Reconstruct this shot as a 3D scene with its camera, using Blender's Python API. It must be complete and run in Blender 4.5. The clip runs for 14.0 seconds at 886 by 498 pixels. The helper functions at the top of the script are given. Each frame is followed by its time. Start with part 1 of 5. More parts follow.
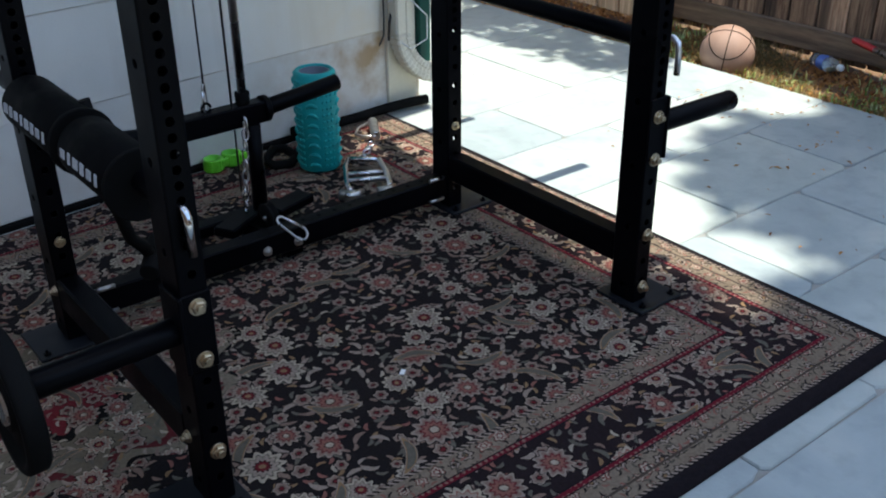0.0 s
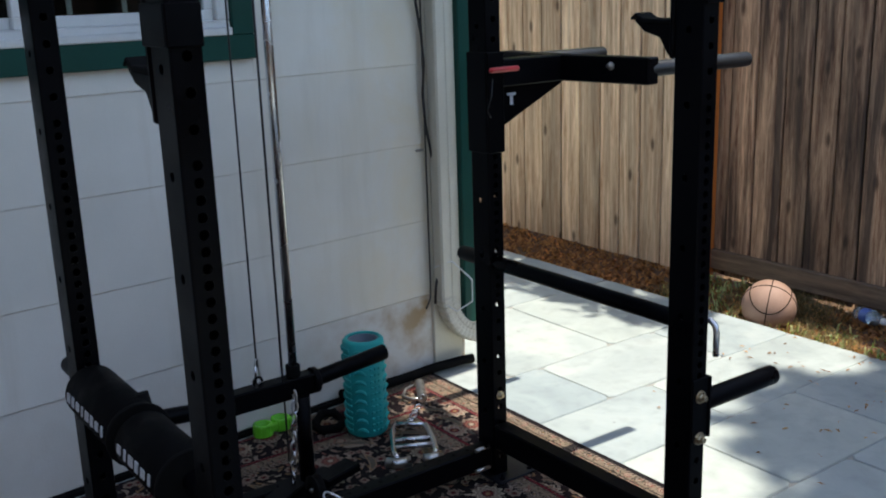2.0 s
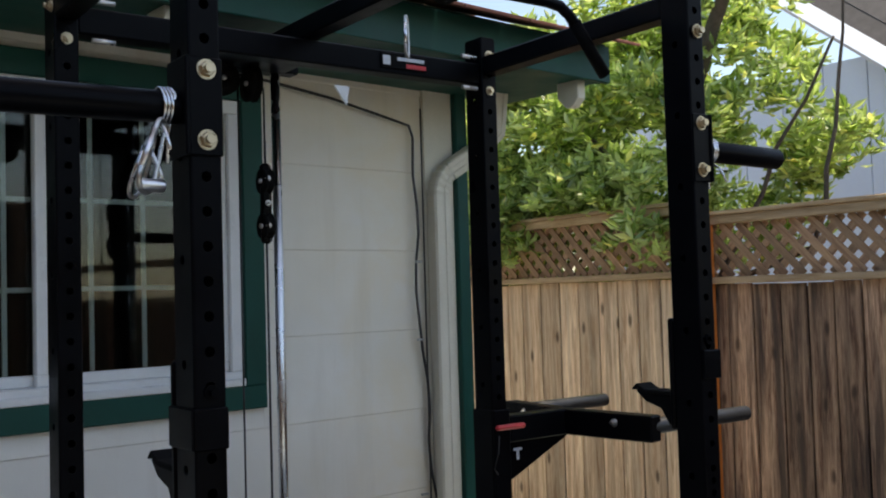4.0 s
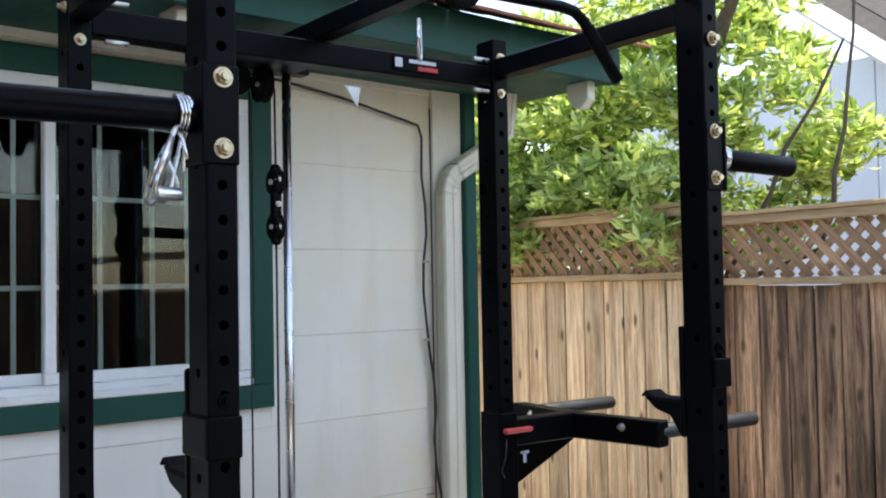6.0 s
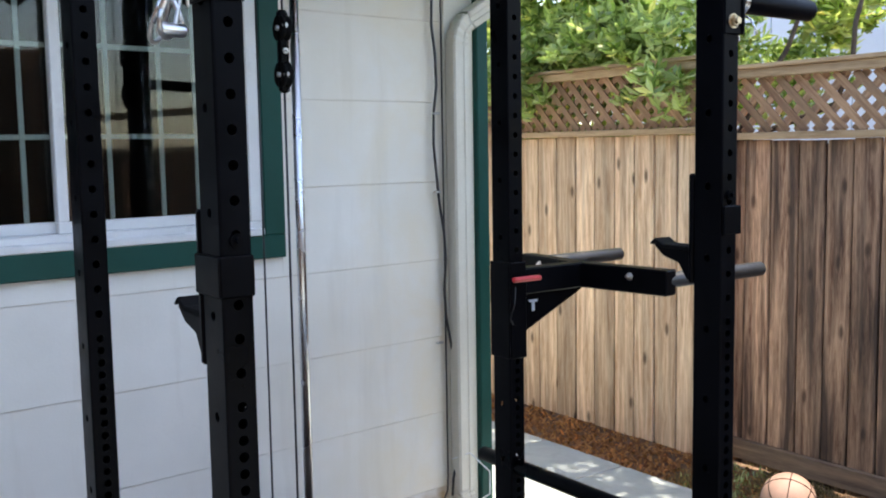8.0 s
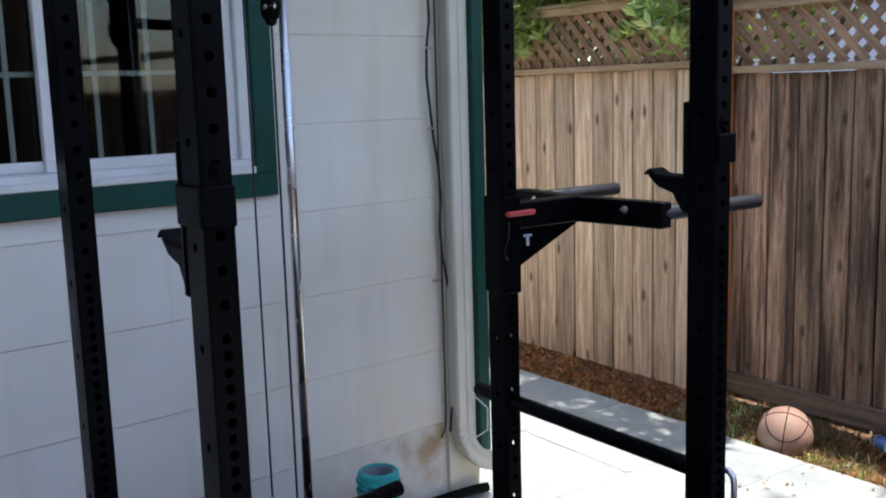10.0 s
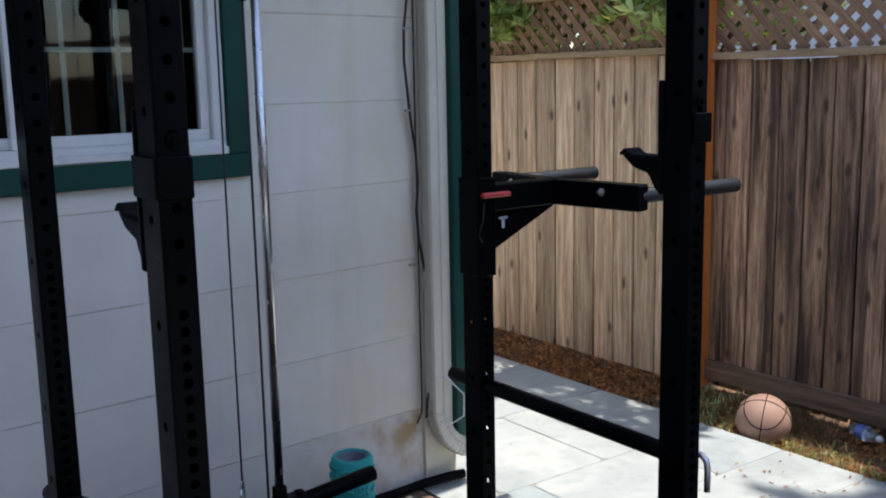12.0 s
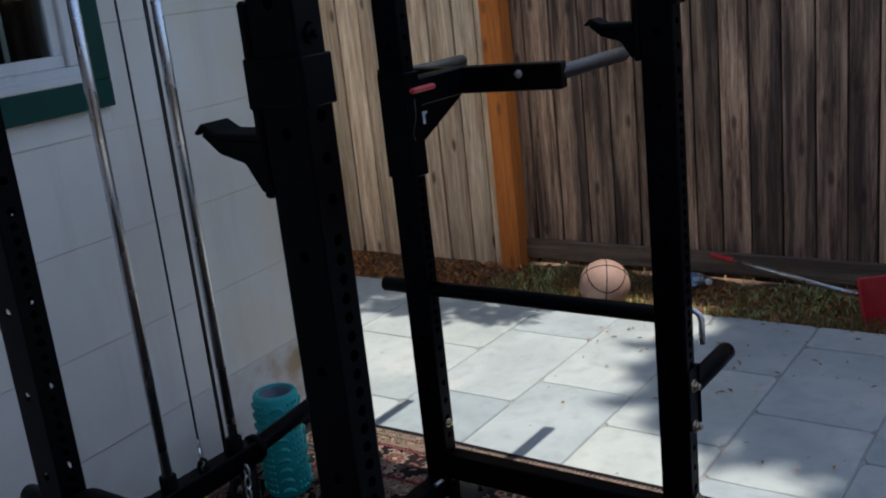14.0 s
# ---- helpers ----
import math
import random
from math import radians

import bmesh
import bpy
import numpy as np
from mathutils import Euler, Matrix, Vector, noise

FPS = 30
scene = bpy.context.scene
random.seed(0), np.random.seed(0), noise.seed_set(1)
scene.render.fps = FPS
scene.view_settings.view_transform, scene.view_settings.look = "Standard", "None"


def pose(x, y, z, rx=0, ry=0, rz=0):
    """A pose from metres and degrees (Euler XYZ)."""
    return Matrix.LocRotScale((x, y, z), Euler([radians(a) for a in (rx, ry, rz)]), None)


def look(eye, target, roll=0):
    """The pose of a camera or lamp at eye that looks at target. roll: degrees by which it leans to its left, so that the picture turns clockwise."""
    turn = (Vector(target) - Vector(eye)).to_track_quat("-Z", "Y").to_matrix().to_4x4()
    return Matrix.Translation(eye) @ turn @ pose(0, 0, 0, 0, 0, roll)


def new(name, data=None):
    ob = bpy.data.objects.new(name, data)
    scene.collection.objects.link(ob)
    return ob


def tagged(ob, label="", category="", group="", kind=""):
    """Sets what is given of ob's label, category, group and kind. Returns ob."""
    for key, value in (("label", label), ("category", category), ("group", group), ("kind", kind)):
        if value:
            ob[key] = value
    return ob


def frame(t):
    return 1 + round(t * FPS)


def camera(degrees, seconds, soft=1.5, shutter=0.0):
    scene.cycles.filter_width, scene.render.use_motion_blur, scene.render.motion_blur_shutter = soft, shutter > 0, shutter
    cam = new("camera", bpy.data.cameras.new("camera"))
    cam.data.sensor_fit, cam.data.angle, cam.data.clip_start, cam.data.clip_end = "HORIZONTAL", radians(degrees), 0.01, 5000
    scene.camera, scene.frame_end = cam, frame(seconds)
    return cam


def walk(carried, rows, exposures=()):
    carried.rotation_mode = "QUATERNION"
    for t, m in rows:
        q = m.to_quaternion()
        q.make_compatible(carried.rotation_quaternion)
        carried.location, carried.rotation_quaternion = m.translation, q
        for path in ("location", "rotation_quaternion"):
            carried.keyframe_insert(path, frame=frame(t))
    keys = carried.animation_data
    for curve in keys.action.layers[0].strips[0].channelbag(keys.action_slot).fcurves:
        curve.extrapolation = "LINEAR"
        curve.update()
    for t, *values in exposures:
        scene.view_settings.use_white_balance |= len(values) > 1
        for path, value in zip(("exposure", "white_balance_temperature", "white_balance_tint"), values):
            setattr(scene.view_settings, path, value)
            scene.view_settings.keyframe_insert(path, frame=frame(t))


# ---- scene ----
cam = camera(48.0, 14.0, 2.0)
PATH = [
    (0, (-1.698, -2.121, 1.281), (62.32, 0.50, -38.64)),
    (0.5, (-1.702, -2.126, 1.304), (63.53, 0.83, -37.94)),
    (1, (-1.695, -2.142, 1.339), (67.18, 1.53, -37.10)),
    (1.5, (-1.688, -2.137, 1.376), (71.37, 1.62, -36.46)),
    (2, (-1.693, -2.134, 1.417), (75.34, 1.87, -36.20)),
    (2.5, (-1.699, -2.147, 1.437), (79.71, 1.96, -35.97)),
    (3, (-1.710, -2.153, 1.491), (83.88, 1.99, -36.09)),
    (3.5, (-1.729, -2.161, 1.529), (88.46, 1.72, -36.23)),
    (4, (-1.736, -2.165, 1.569), (92.62, 1.69, -36.18)),
    (6.5, (-1.754, -2.148, 1.598), (91.62, 0.85, -36.08)),
    (7, (-1.756, -2.146, 1.593), (88.46, 0.76, -35.96)),
    (7.5, (-1.754, -2.147, 1.579), (85.92, 0.76, -35.73)),
    (8, (-1.748, -2.148, 1.567), (84.20, 0.96, -35.50)),
    (8.5, (-1.739, -2.146, 1.555), (82.95, 1.24, -35.38)),
    (9, (-1.728, -2.151, 1.546), (81.99, 1.47, -35.31)),
    (11.5, (-1.682, -2.127, 1.521), (80.52, 1.74, -35.63)),
    (12, (-1.668, -2.131, 1.509), (80.41, 1.16, -36.23)),
    (12.5, (-1.700, -2.135, 1.511), (79.66, 0.51, -38.71)),
    (13, (-1.798, -2.021, 1.495), (79.05, 1.12, -44.32)),
    (13.5, (-1.946, -1.747, 1.483), (77.51, 3.33, -51.59)),
    (14, (-2.044, -1.579, 1.492), (74.26, 6.01, -55.54)),
]
EXPOSURES = [(0, 1.38, 6500, 4), (1.5, 1.2, 6600, 6), (2.5, 0.84, 6900, 9), (3.5, 0.55, 7350, 10), (4, 0.93, 7650, 11), (6.5, 1.94, 7400, 11), (7.5, 2.02, 7250, 12), (9, 1.68, 6800, 14), (11.5, 1.0, 6600, 15), (12.5, 0.92, 6580, 15), (14, 0.48, 6440, 12)]
walk(cam, [(t, pose(*eye, *turn)) for t, eye, turn in PATH], EXPOSURES)

# ---- daylight ----
SUN = Vector((0.155, -0.211, 1.0)).normalized()
world = bpy.data.worlds.new("world")
scene.world = world
world.use_nodes = True
sky = world.node_tree.nodes.new("ShaderNodeTexSky")
sky.sky_type, sky.sun_disc = "NISHITA", False
sky.sun_elevation, sky.sun_rotation = math.asin(SUN.z), math.atan2(SUN.x, SUN.y)
world.node_tree.links.new(sky.outputs[0], world.node_tree.nodes["Background"].inputs[0])
world.node_tree.nodes["Background"].inputs[1].default_value = 0.15
sun = new("sun", bpy.data.lights.new("sun", "SUN"))
sun.data.energy, sun.data.angle, sun.data.color = 3.3, radians(0.6), (1.0, 0.95, 0.87)
sun.matrix_world = look(SUN * 20, (0, 0, 0))


# ---- node helpers ----
class Nodes:
    """Short calls for shader nodes of one material."""

    def __init__(self, name):
        self.m = bpy.data.materials.new(name)
        self.m.use_nodes = True
        self.t = self.m.node_tree
        self.b = self.t.nodes["Principled BSDF"]

    def put(self, socket, value):
        if hasattr(value, "is_output"):
            self.t.links.new(value, socket)
        elif value is not None:
            socket.default_value = value

    def math(self, op, a, b=None, c=None):
        n = self.t.nodes.new("ShaderNodeMath")
        n.operation = op
        for k, v in enumerate((a, b, c)):
            self.put(n.inputs[k], v)
        return n.outputs[0]

    def vec(self, op, a, b=None):
        n = self.t.nodes.new("ShaderNodeVectorMath")
        n.operation = op
        self.put(n.inputs[0], a)
        if op == "SCALE":
            self.put(n.inputs[3], b)
        else:
            self.put(n.inputs[1], b)
        return n.outputs[1] if op in ("LENGTH", "DOT_PRODUCT", "DISTANCE") else n.outputs[0]

    def xyz(self, v):
        n = self.t.nodes.new("ShaderNodeSeparateXYZ")
        self.put(n.inputs[0], v)
        return n.outputs

    def join(self, x, y, z=0.0):
        n = self.t.nodes.new("ShaderNodeCombineXYZ")
        for k, v in enumerate((x, y, z)):
            self.put(n.inputs[k], v)
        return n.outputs[0]

    def coords(self, kind="Object"):
        return self.t.nodes.new("ShaderNodeTexCoord").outputs[kind]

    def rand(self):
        return self.t.nodes.new("ShaderNodeObjectInfo").outputs["Random"]

    def island(self):
        return self.t.nodes.new("ShaderNodeNewGeometry").outputs["Random Per Island"]

    def noise(self, v, scale, detail=4.0, rough=0.55, distort=0.0):
        n = self.t.nodes.new("ShaderNodeTexNoise")
        self.put(n.inputs["Vector"], v)
        for k, x in (("Scale", scale), ("Detail", detail), ("Roughness", rough), ("Distortion", distort)):
            n.inputs[k].default_value = x
        return n.outputs[0]

    def voronoi(self, v, scale, flat=False, random=1.0, feature="F1"):
        n = self.t.nodes.new("ShaderNodeTexVoronoi")
        n.voronoi_dimensions, n.feature = ("2D" if flat else "3D"), feature
        self.put(n.inputs["Vector"], v)
        n.inputs["Scale"].default_value, n.inputs["Randomness"].default_value = scale, random
        return n.outputs

    def ramp(self, f, stops, mode="LINEAR"):
        n = self.t.nodes.new("ShaderNodeValToRGB")
        n.color_ramp.interpolation = mode
        e = n.color_ramp.elements
        while len(e) < len(stops):
            e.new(0.5)
        for k, (p, c) in enumerate(stops):
            e[k].position = p
            e[k].color = (*c, 1) if len(c) == 3 else c
        self.put(n.inputs[0], f)
        return n.outputs[0]

    def mix(self, f, a, b, mode="MIX"):
        n = self.t.nodes.new("ShaderNodeMix")
        n.data_type, n.blend_type = "RGBA", mode
        self.put(n.inputs[0], f)
        for k, v in ((6, a), (7, b)):
            self.put(n.inputs[k], (*v, 1) if isinstance(v, tuple) and len(v) == 3 else v)
        return n.outputs[2]

    def span(self, f, a, b, c=0.0, d=1.0):
        n = self.t.nodes.new("ShaderNodeMapRange")
        for k, v in enumerate((f, a, b, c, d)):
            self.put(n.inputs[k], v)
        return n.outputs[0]

    def bump(self, h, strength, distance=0.01):
        n = self.t.nodes.new("ShaderNodeBump")
        n.inputs["Strength"].default_value, n.inputs["Distance"].default_value = strength, distance
        self.put(n.inputs["Height"], h)
        self.put(self.b.inputs["Normal"], n.outputs[0])

    def done(self, colour=None, rough=None, metal=None, **more):
        for key, v in (("Base Color", colour), ("Roughness", rough), ("Metallic", metal), *more.items()):
            if isinstance(v, tuple) and len(v) == 3:
                v = (*v, 1)
            self.put(self.b.inputs[key.replace("_", " ")], v)
        return self.m


def surface(name, dark, light, rough=0.6, scale=8.0, fine=120.0, relief=0.1, metal=0.0, gap=0.002, each=0.0):
    """Two-scale mottled surface; each: how much single pieces differ."""
    n = Nodes(name)
    p = n.coords()
    r = n.rand()
    p = n.vec("ADD", p, n.join(n.math("MULTIPLY", r, 37.0), n.math("MULTIPLY", r, 61.0), n.math("MULTIPLY", r, 17.0)))
    big, small = n.noise(p, scale), n.noise(p, fine, 3)
    f = n.math("ADD", n.math("MULTIPLY", big, 0.7), n.math("MULTIPLY", small, 0.3))
    c = n.ramp(f, [(0.32, dark), (0.68, light)])
    if each:
        c = n.mix(1.0, c, n.ramp(r, [(0, (1 - each,) * 3), (1, (1 + each,) * 3)]), "MULTIPLY")
    n.bump(n.math("ADD", small, n.math("MULTIPLY", big, 0.6)), relief, gap)
    return n.done(c, n.span(big, 0.3, 0.7, max(rough - 0.12, 0.03), min(rough + 0.12, 1)), metal)


def wood(name, dark, light, knots=1.0, axis=2, each=0.2, weather=0.0, relief=0.35):
    """Sawn board with grain along one axis, knots and grey weathering."""
    n = Nodes(name)
    r = n.rand()
    p = n.vec("ADD", n.coords(), n.join(n.math("MULTIPLY", r, 91.0), n.math("MULTIPLY", r, 47.0), n.math("MULTIPLY", r, 73.0)))
    squeeze = [14.0, 14.0, 14.0]
    squeeze[axis] = 0.9
    g = n.vec("MULTIPLY", p, tuple(squeeze))
    grain = n.noise(g, 3.0, 6, 0.65, 0.6)
    fine = n.noise(g, 22.0, 2)
    c = n.ramp(n.math("ADD", n.math("MULTIPLY", grain, 0.75), n.math("MULTIPLY", fine, 0.25)), [(0.37, dark), (0.5, tuple((a + b) / 2 for a, b in zip(dark, light))), (0.63, light)])
    stretch = [9.0, 9.0, 9.0]
    stretch[axis] = 3.4
    px, py, pz = n.xyz(p)
    k = n.voronoi(n.join(n.math("MULTIPLY", py, 7.5), n.math("MULTIPLY", pz, 2.9)), 1.0, True) if axis == 2 else n.voronoi(n.vec("MULTIPLY", p, tuple(stretch)), 1.0)
    spot = n.ramp(k[0], [(0.05, (1, 1, 1)), (0.13, (0, 0, 0))])
    some = n.math("GREATER_THAN", n.xyz(k[1])[0], 0.55)
    c = n.mix(n.math("MULTIPLY", n.math("MULTIPLY", spot, some), 0.8 * knots), c, (0.06, 0.03, 0.015))
    streak = [9.0, 9.0, 9.0]
    streak[axis] = 0.55
    s = n.noise(n.vec("MULTIPLY", p, tuple(streak)), 1.6, 5)
    if weather:
        c = n.mix(n.math("MULTIPLY", n.ramp(s, [(0.42, (0, 0, 0)), (0.62, (1, 1, 1))]), weather), c, (0.032, 0.021, 0.017))
        c = n.mix(n.math("MULTIPLY", n.ramp(s, [(0.3, (1, 1, 1)), (0.42, (0, 0, 0))]), weather * 0.6), c, (0.40, 0.25, 0.16))
    c = n.mix(1.0, c, n.ramp(r, [(0, (1 - each,) * 3), (1, (1 + each,) * 3)]), "MULTIPLY")
    n.bump(n.math("ADD", grain, n.math("MULTIPLY", fine, 0.5)), relief, 0.004)
    return n.done(c, 0.82)


# ---- materials ----
M_steel = surface("black_powder_coat", (0.0008, 0.0009, 0.0015), (0.002, 0.0022, 0.0034), 0.38, 6, 900, 0.12, 0.0, 0.0006)
M_steel.node_tree.nodes["Principled BSDF"].inputs["Specular IOR Level"].default_value = 0.06
M_rubber = surface("black_rubber", (0.003, 0.003, 0.003), (0.008, 0.008, 0.008), 0.75, 9, 400, 0.2)
M_rubber.node_tree.nodes["Principled BSDF"].inputs["Specular IOR Level"].default_value = 0.07
# lighter slate-blue base colour stands in for sky reflected in the plates
M_plate = surface("sky_tinted_black_plate", (0.006, 0.007, 0.009), (0.014, 0.016, 0.020), 0.4, 18, 300, 0.1)
M_plate.node_tree.nodes["Principled BSDF"].inputs["Specular IOR Level"].default_value = 0.2
M_chrome = surface("polished_chrome", (0.55, 0.56, 0.58), (0.72, 0.72, 0.73), 0.27, 5, 200, 0.03, 1.0)
M_zinc = surface("zinc_plated_steel", (0.40, 0.40, 0.40), (0.60, 0.59, 0.56), 0.35, 30, 400, 0.1, 1.0)
M_brass = surface("yellow_zinc_bolt", (0.40, 0.32, 0.20), (0.58, 0.48, 0.34), 0.35, 40, 400, 0.1, 1.0)
M_cable = surface("black_cable", (0.008, 0.008, 0.009), (0.02, 0.02, 0.02), 0.4, 30, 300, 0.1)
M_foam = surface("black_foam", (0.002, 0.002, 0.0022), (0.005, 0.005, 0.0055), 0.6, 20, 500, 0.4)
M_foam.node_tree.nodes["Principled BSDF"].inputs["Specular IOR Level"].default_value = 0.04
M_print = surface("pale_grey_print", (0.45, 0.47, 0.50), (0.58, 0.60, 0.63), 0.6, 30, 300, 0.05)
M_red = surface("red_plastic", (0.42, 0.015, 0.02), (0.55, 0.03, 0.035), 0.45, 12, 200, 0.1)
M_teal = surface("teal_foam", (0.006, 0.30, 0.29), (0.012, 0.40, 0.38), 0.6, 14, 260, 0.2)
M_core = surface("grey_plastic_core", (0.10, 0.12, 0.16), (0.15, 0.17, 0.21), 0.5, 14, 200, 0.1)
M_lime = surface("lime_plastic", (0.13, 0.55, 0.02), (0.20, 0.70, 0.05), 0.4, 20, 200, 0.1)
M_green = surface("dark_green_paint", (0.003, 0.048, 0.036), (0.006, 0.068, 0.052), 0.5, 5, 160, 0.15, each=0.1)
M_green.node_tree.nodes["Principled BSDF"].inputs["Specular IOR Level"].default_value = 0.25
M_vinyl = surface("white_vinyl", (0.70, 0.71, 0.70), (0.80, 0.81, 0.80), 0.35, 6, 160, 0.03)
M_cream = surface("cream_paint", (0.60, 0.56, 0.45), (0.72, 0.68, 0.56), 0.55, 4, 120, 0.12)
M_fence_new = wood("cedar_boards", (0.47, 0.28, 0.16), (0.90, 0.70, 0.49), 1.0, 2, 0.26, 0.36)
M_fence_old = wood("weathered_boards", (0.12, 0.050, 0.027), (0.63, 0.40, 0.255), 1.0, 2, 0.38, 0.85)
M_rail = wood("fence_rail", (0.34, 0.22, 0.12), (0.60, 0.43, 0.26), 0.7, 1, 0.1, 0.15)
M_kick = wood("kick_board", (0.12, 0.075, 0.05), (0.27, 0.185, 0.12), 0.7, 1, 0.1, 0.6)
M_post = wood("redwood_post", (0.50, 0.13, 0.018), (0.70, 0.215, 0.035), 0.6, 2, 0.05)
M_lath = wood("lattice_lath", (0.22, 0.12, 0.07), (0.46, 0.29, 0.17), 0.0, 0, 0.35)
M_shingle = surface("grey_shingle", (0.05, 0.048, 0.05), (0.11, 0.105, 0.105), 0.9, 10, 300, 0.5, each=0.2)
M_redroof = surface("red_brown_shingle", (0.20, 0.07, 0.05), (0.32, 0.13, 0.09), 0.9, 10, 300, 0.5, each=0.2)
M_blue = surface("pale_blue_siding", (0.62, 0.70, 0.82), (0.70, 0.78, 0.88), 0.6, 2, 60, 0.1)
M_bark = surface("grey_bark", (0.05, 0.04, 0.03), (0.14, 0.11, 0.085), 0.9, 12, 60, 0.8)
M_dark = surface("painted_dim_interior", (0.006, 0.006, 0.006), (0.012, 0.011, 0.010), 0.9, 3, 60, 0.05)
M_mortar = surface("joint_sand", (0.24, 0.24, 0.22), (0.34, 0.33, 0.30), 0.95, 10, 300, 0.5)


def siding_paint():
    n = Nodes("off_white_siding")
    p = n.coords()
    big, small = n.noise(p, 2.2, 5), n.noise(p, 150, 3)
    streak = n.noise(n.vec("MULTIPLY", p, (7.0, 1.0, 0.7)), 1.5, 5)
    c = n.ramp(big, [(0.3, (0.70, 0.675, 0.605)), (0.7, (0.81, 0.785, 0.72))])
    c = n.mix(n.math("MULTIPLY", n.ramp(streak, [(0.52, (0, 0, 0)), (0.72, (1, 1, 1))]), 0.3), c, (0.47, 0.42, 0.32))
    # yellowish stains plus warm bounce light, painted in stronger towards the drain pipe
    bounce_stain = n.math("MULTIPLY", n.span(n.xyz(p)[0], -0.5, 0.25, 0.0, 1.0), n.ramp(n.noise(p, 3.4, 6, 0.65, 0.5), [(0.34, (0.25, 0.25, 0.25)), (0.62, (1, 1, 1))]))
    c = n.mix(n.math("MULTIPLY", bounce_stain, 0.8), c, (0.76, 0.66, 0.48))
    spots = n.voronoi(p, 9.0)
    dab = n.math("MULTIPLY", n.ramp(spots[0], [(0.03, (1, 1, 1)), (0.07, (0, 0, 0))]), n.math("GREATER_THAN", n.xyz(spots[1])[1], 0.9))
    c = n.mix(n.math("MULTIPLY", dab, 0.5), c, (0.22, 0.19, 0.16))
    n.bump(n.math("ADD", small, n.math("MULTIPLY", big, 1.5)), 0.16, 0.002)
    return n.done(c, 0.62)


def stained_base():
    n = Nodes("stained_base_board")
    p = n.coords()
    big, mid, small = n.noise(p, 2.6, 6), n.noise(p, 11, 5), n.noise(p, 150, 3)
    c = n.ramp(big, [(0.3, (0.64, 0.62, 0.56)), (0.7, (0.77, 0.75, 0.69))])
    s = n.math("ADD", n.math("MULTIPLY", big, 0.6), n.math("MULTIPLY", mid, 0.5))
    near = n.span(n.xyz(p)[0], -0.25, 0.3, 0.12, 0.9)
    c = n.mix(n.math("MULTIPLY", n.ramp(s, [(0.48, (0, 0, 0)), (0.66, (1, 1, 1))]), near), c, (0.38, 0.24, 0.10))
    n.bump(n.math("ADD", small, mid), 0.2, 0.003)
    return n.done(c, 0.75)


def slate():
    n = Nodes("blue_grey_flagstone")
    r = n.rand()
    p = n.vec("ADD", n.coords(), n.join(n.math("MULTIPLY", r, 91.0), n.math("MULTIPLY", r, 47.0), 0.0))
    big, mid, small = n.noise(p, 2.4, 6, 0.6, 0.8), n.noise(p, 14, 5), n.noise(p, 110, 3)
    c = n.ramp(big, [(0.3, (0.29, 0.33, 0.33)), (0.55, (0.38, 0.42, 0.41)), (0.72, (0.45, 0.47, 0.44))])
    c = n.mix(n.ramp(mid, [(0.5, (0, 0, 0)), (0.8, (0.5, 0.5, 0.5))]), c, (0.22, 0.24, 0.24))
    c = n.mix(1.0, c, n.ramp(r, [(0, (0.82, 0.86, 0.9)), (0.5, (1.0, 1.0, 1.0)), (1, (1.12, 1.1, 1.04))]), "MULTIPLY")
    crumbs = n.voronoi(p, 16.0)
    bit = n.math("MULTIPLY", n.ramp(crumbs[0], [(0.05, (1, 1, 1)), (0.10, (0, 0, 0))]), n.math("GREATER_THAN", n.xyz(crumbs[1])[0], 0.9))
    c = n.mix(n.math("MULTIPLY", bit, 0.7), c, (0.09, 0.06, 0.04))
    n.bump(n.math("ADD", n.math("MULTIPLY", big, 2.0), n.math("ADD", n.math("MULTIPLY", mid, 0.8), n.math("MULTIPLY", small, 0.3))), 0.45, 0.006)
    return n.done(c, 0.72)


def soil():
    n = Nodes("dry_soil")
    p = n.coords()
    big, mid, small = n.noise(p, 3, 5), n.noise(p, 18, 5), n.noise(p, 90, 4)
    c = n.ramp(n.math("ADD", n.math("MULTIPLY", big, 0.5), n.math("MULTIPLY", mid, 0.5)), [(0.35, (0.10, 0.055, 0.03)), (0.55, (0.21, 0.12, 0.062)), (0.7, (0.33, 0.19, 0.10))])
    n.bump(n.math("ADD", mid, small), 0.8, 0.02)
    return n.done(c, 0.95)


def leaf(name, a, b, shine=0.35):
    n = Nodes(name)
    c = n.ramp(n.island(), [(0, a), (0.55, tuple((x + y) / 2 for x, y in zip(a, b))), (0.93, b), (1, (b[0] * 1.5, b[1] * 1.15, b[2]))])
    n.done(c, shine)
    tr = n.t.nodes.new("ShaderNodeBsdfTranslucent")
    n.put(tr.inputs[0], n.mix(1.0, c, (1.3, 1.45, 0.8), "MULTIPLY"))
    mx = n.t.nodes.new("ShaderNodeMixShader")
    mx.inputs[0].default_value = 0.45
    out = n.t.nodes["Material Output"]
    n.t.links.new(n.b.outputs[0], mx.inputs[1])
    n.t.links.new(tr.outputs[0], mx.inputs[2])
    n.t.links.new(mx.outputs[0], out.inputs[0])
    return n.m


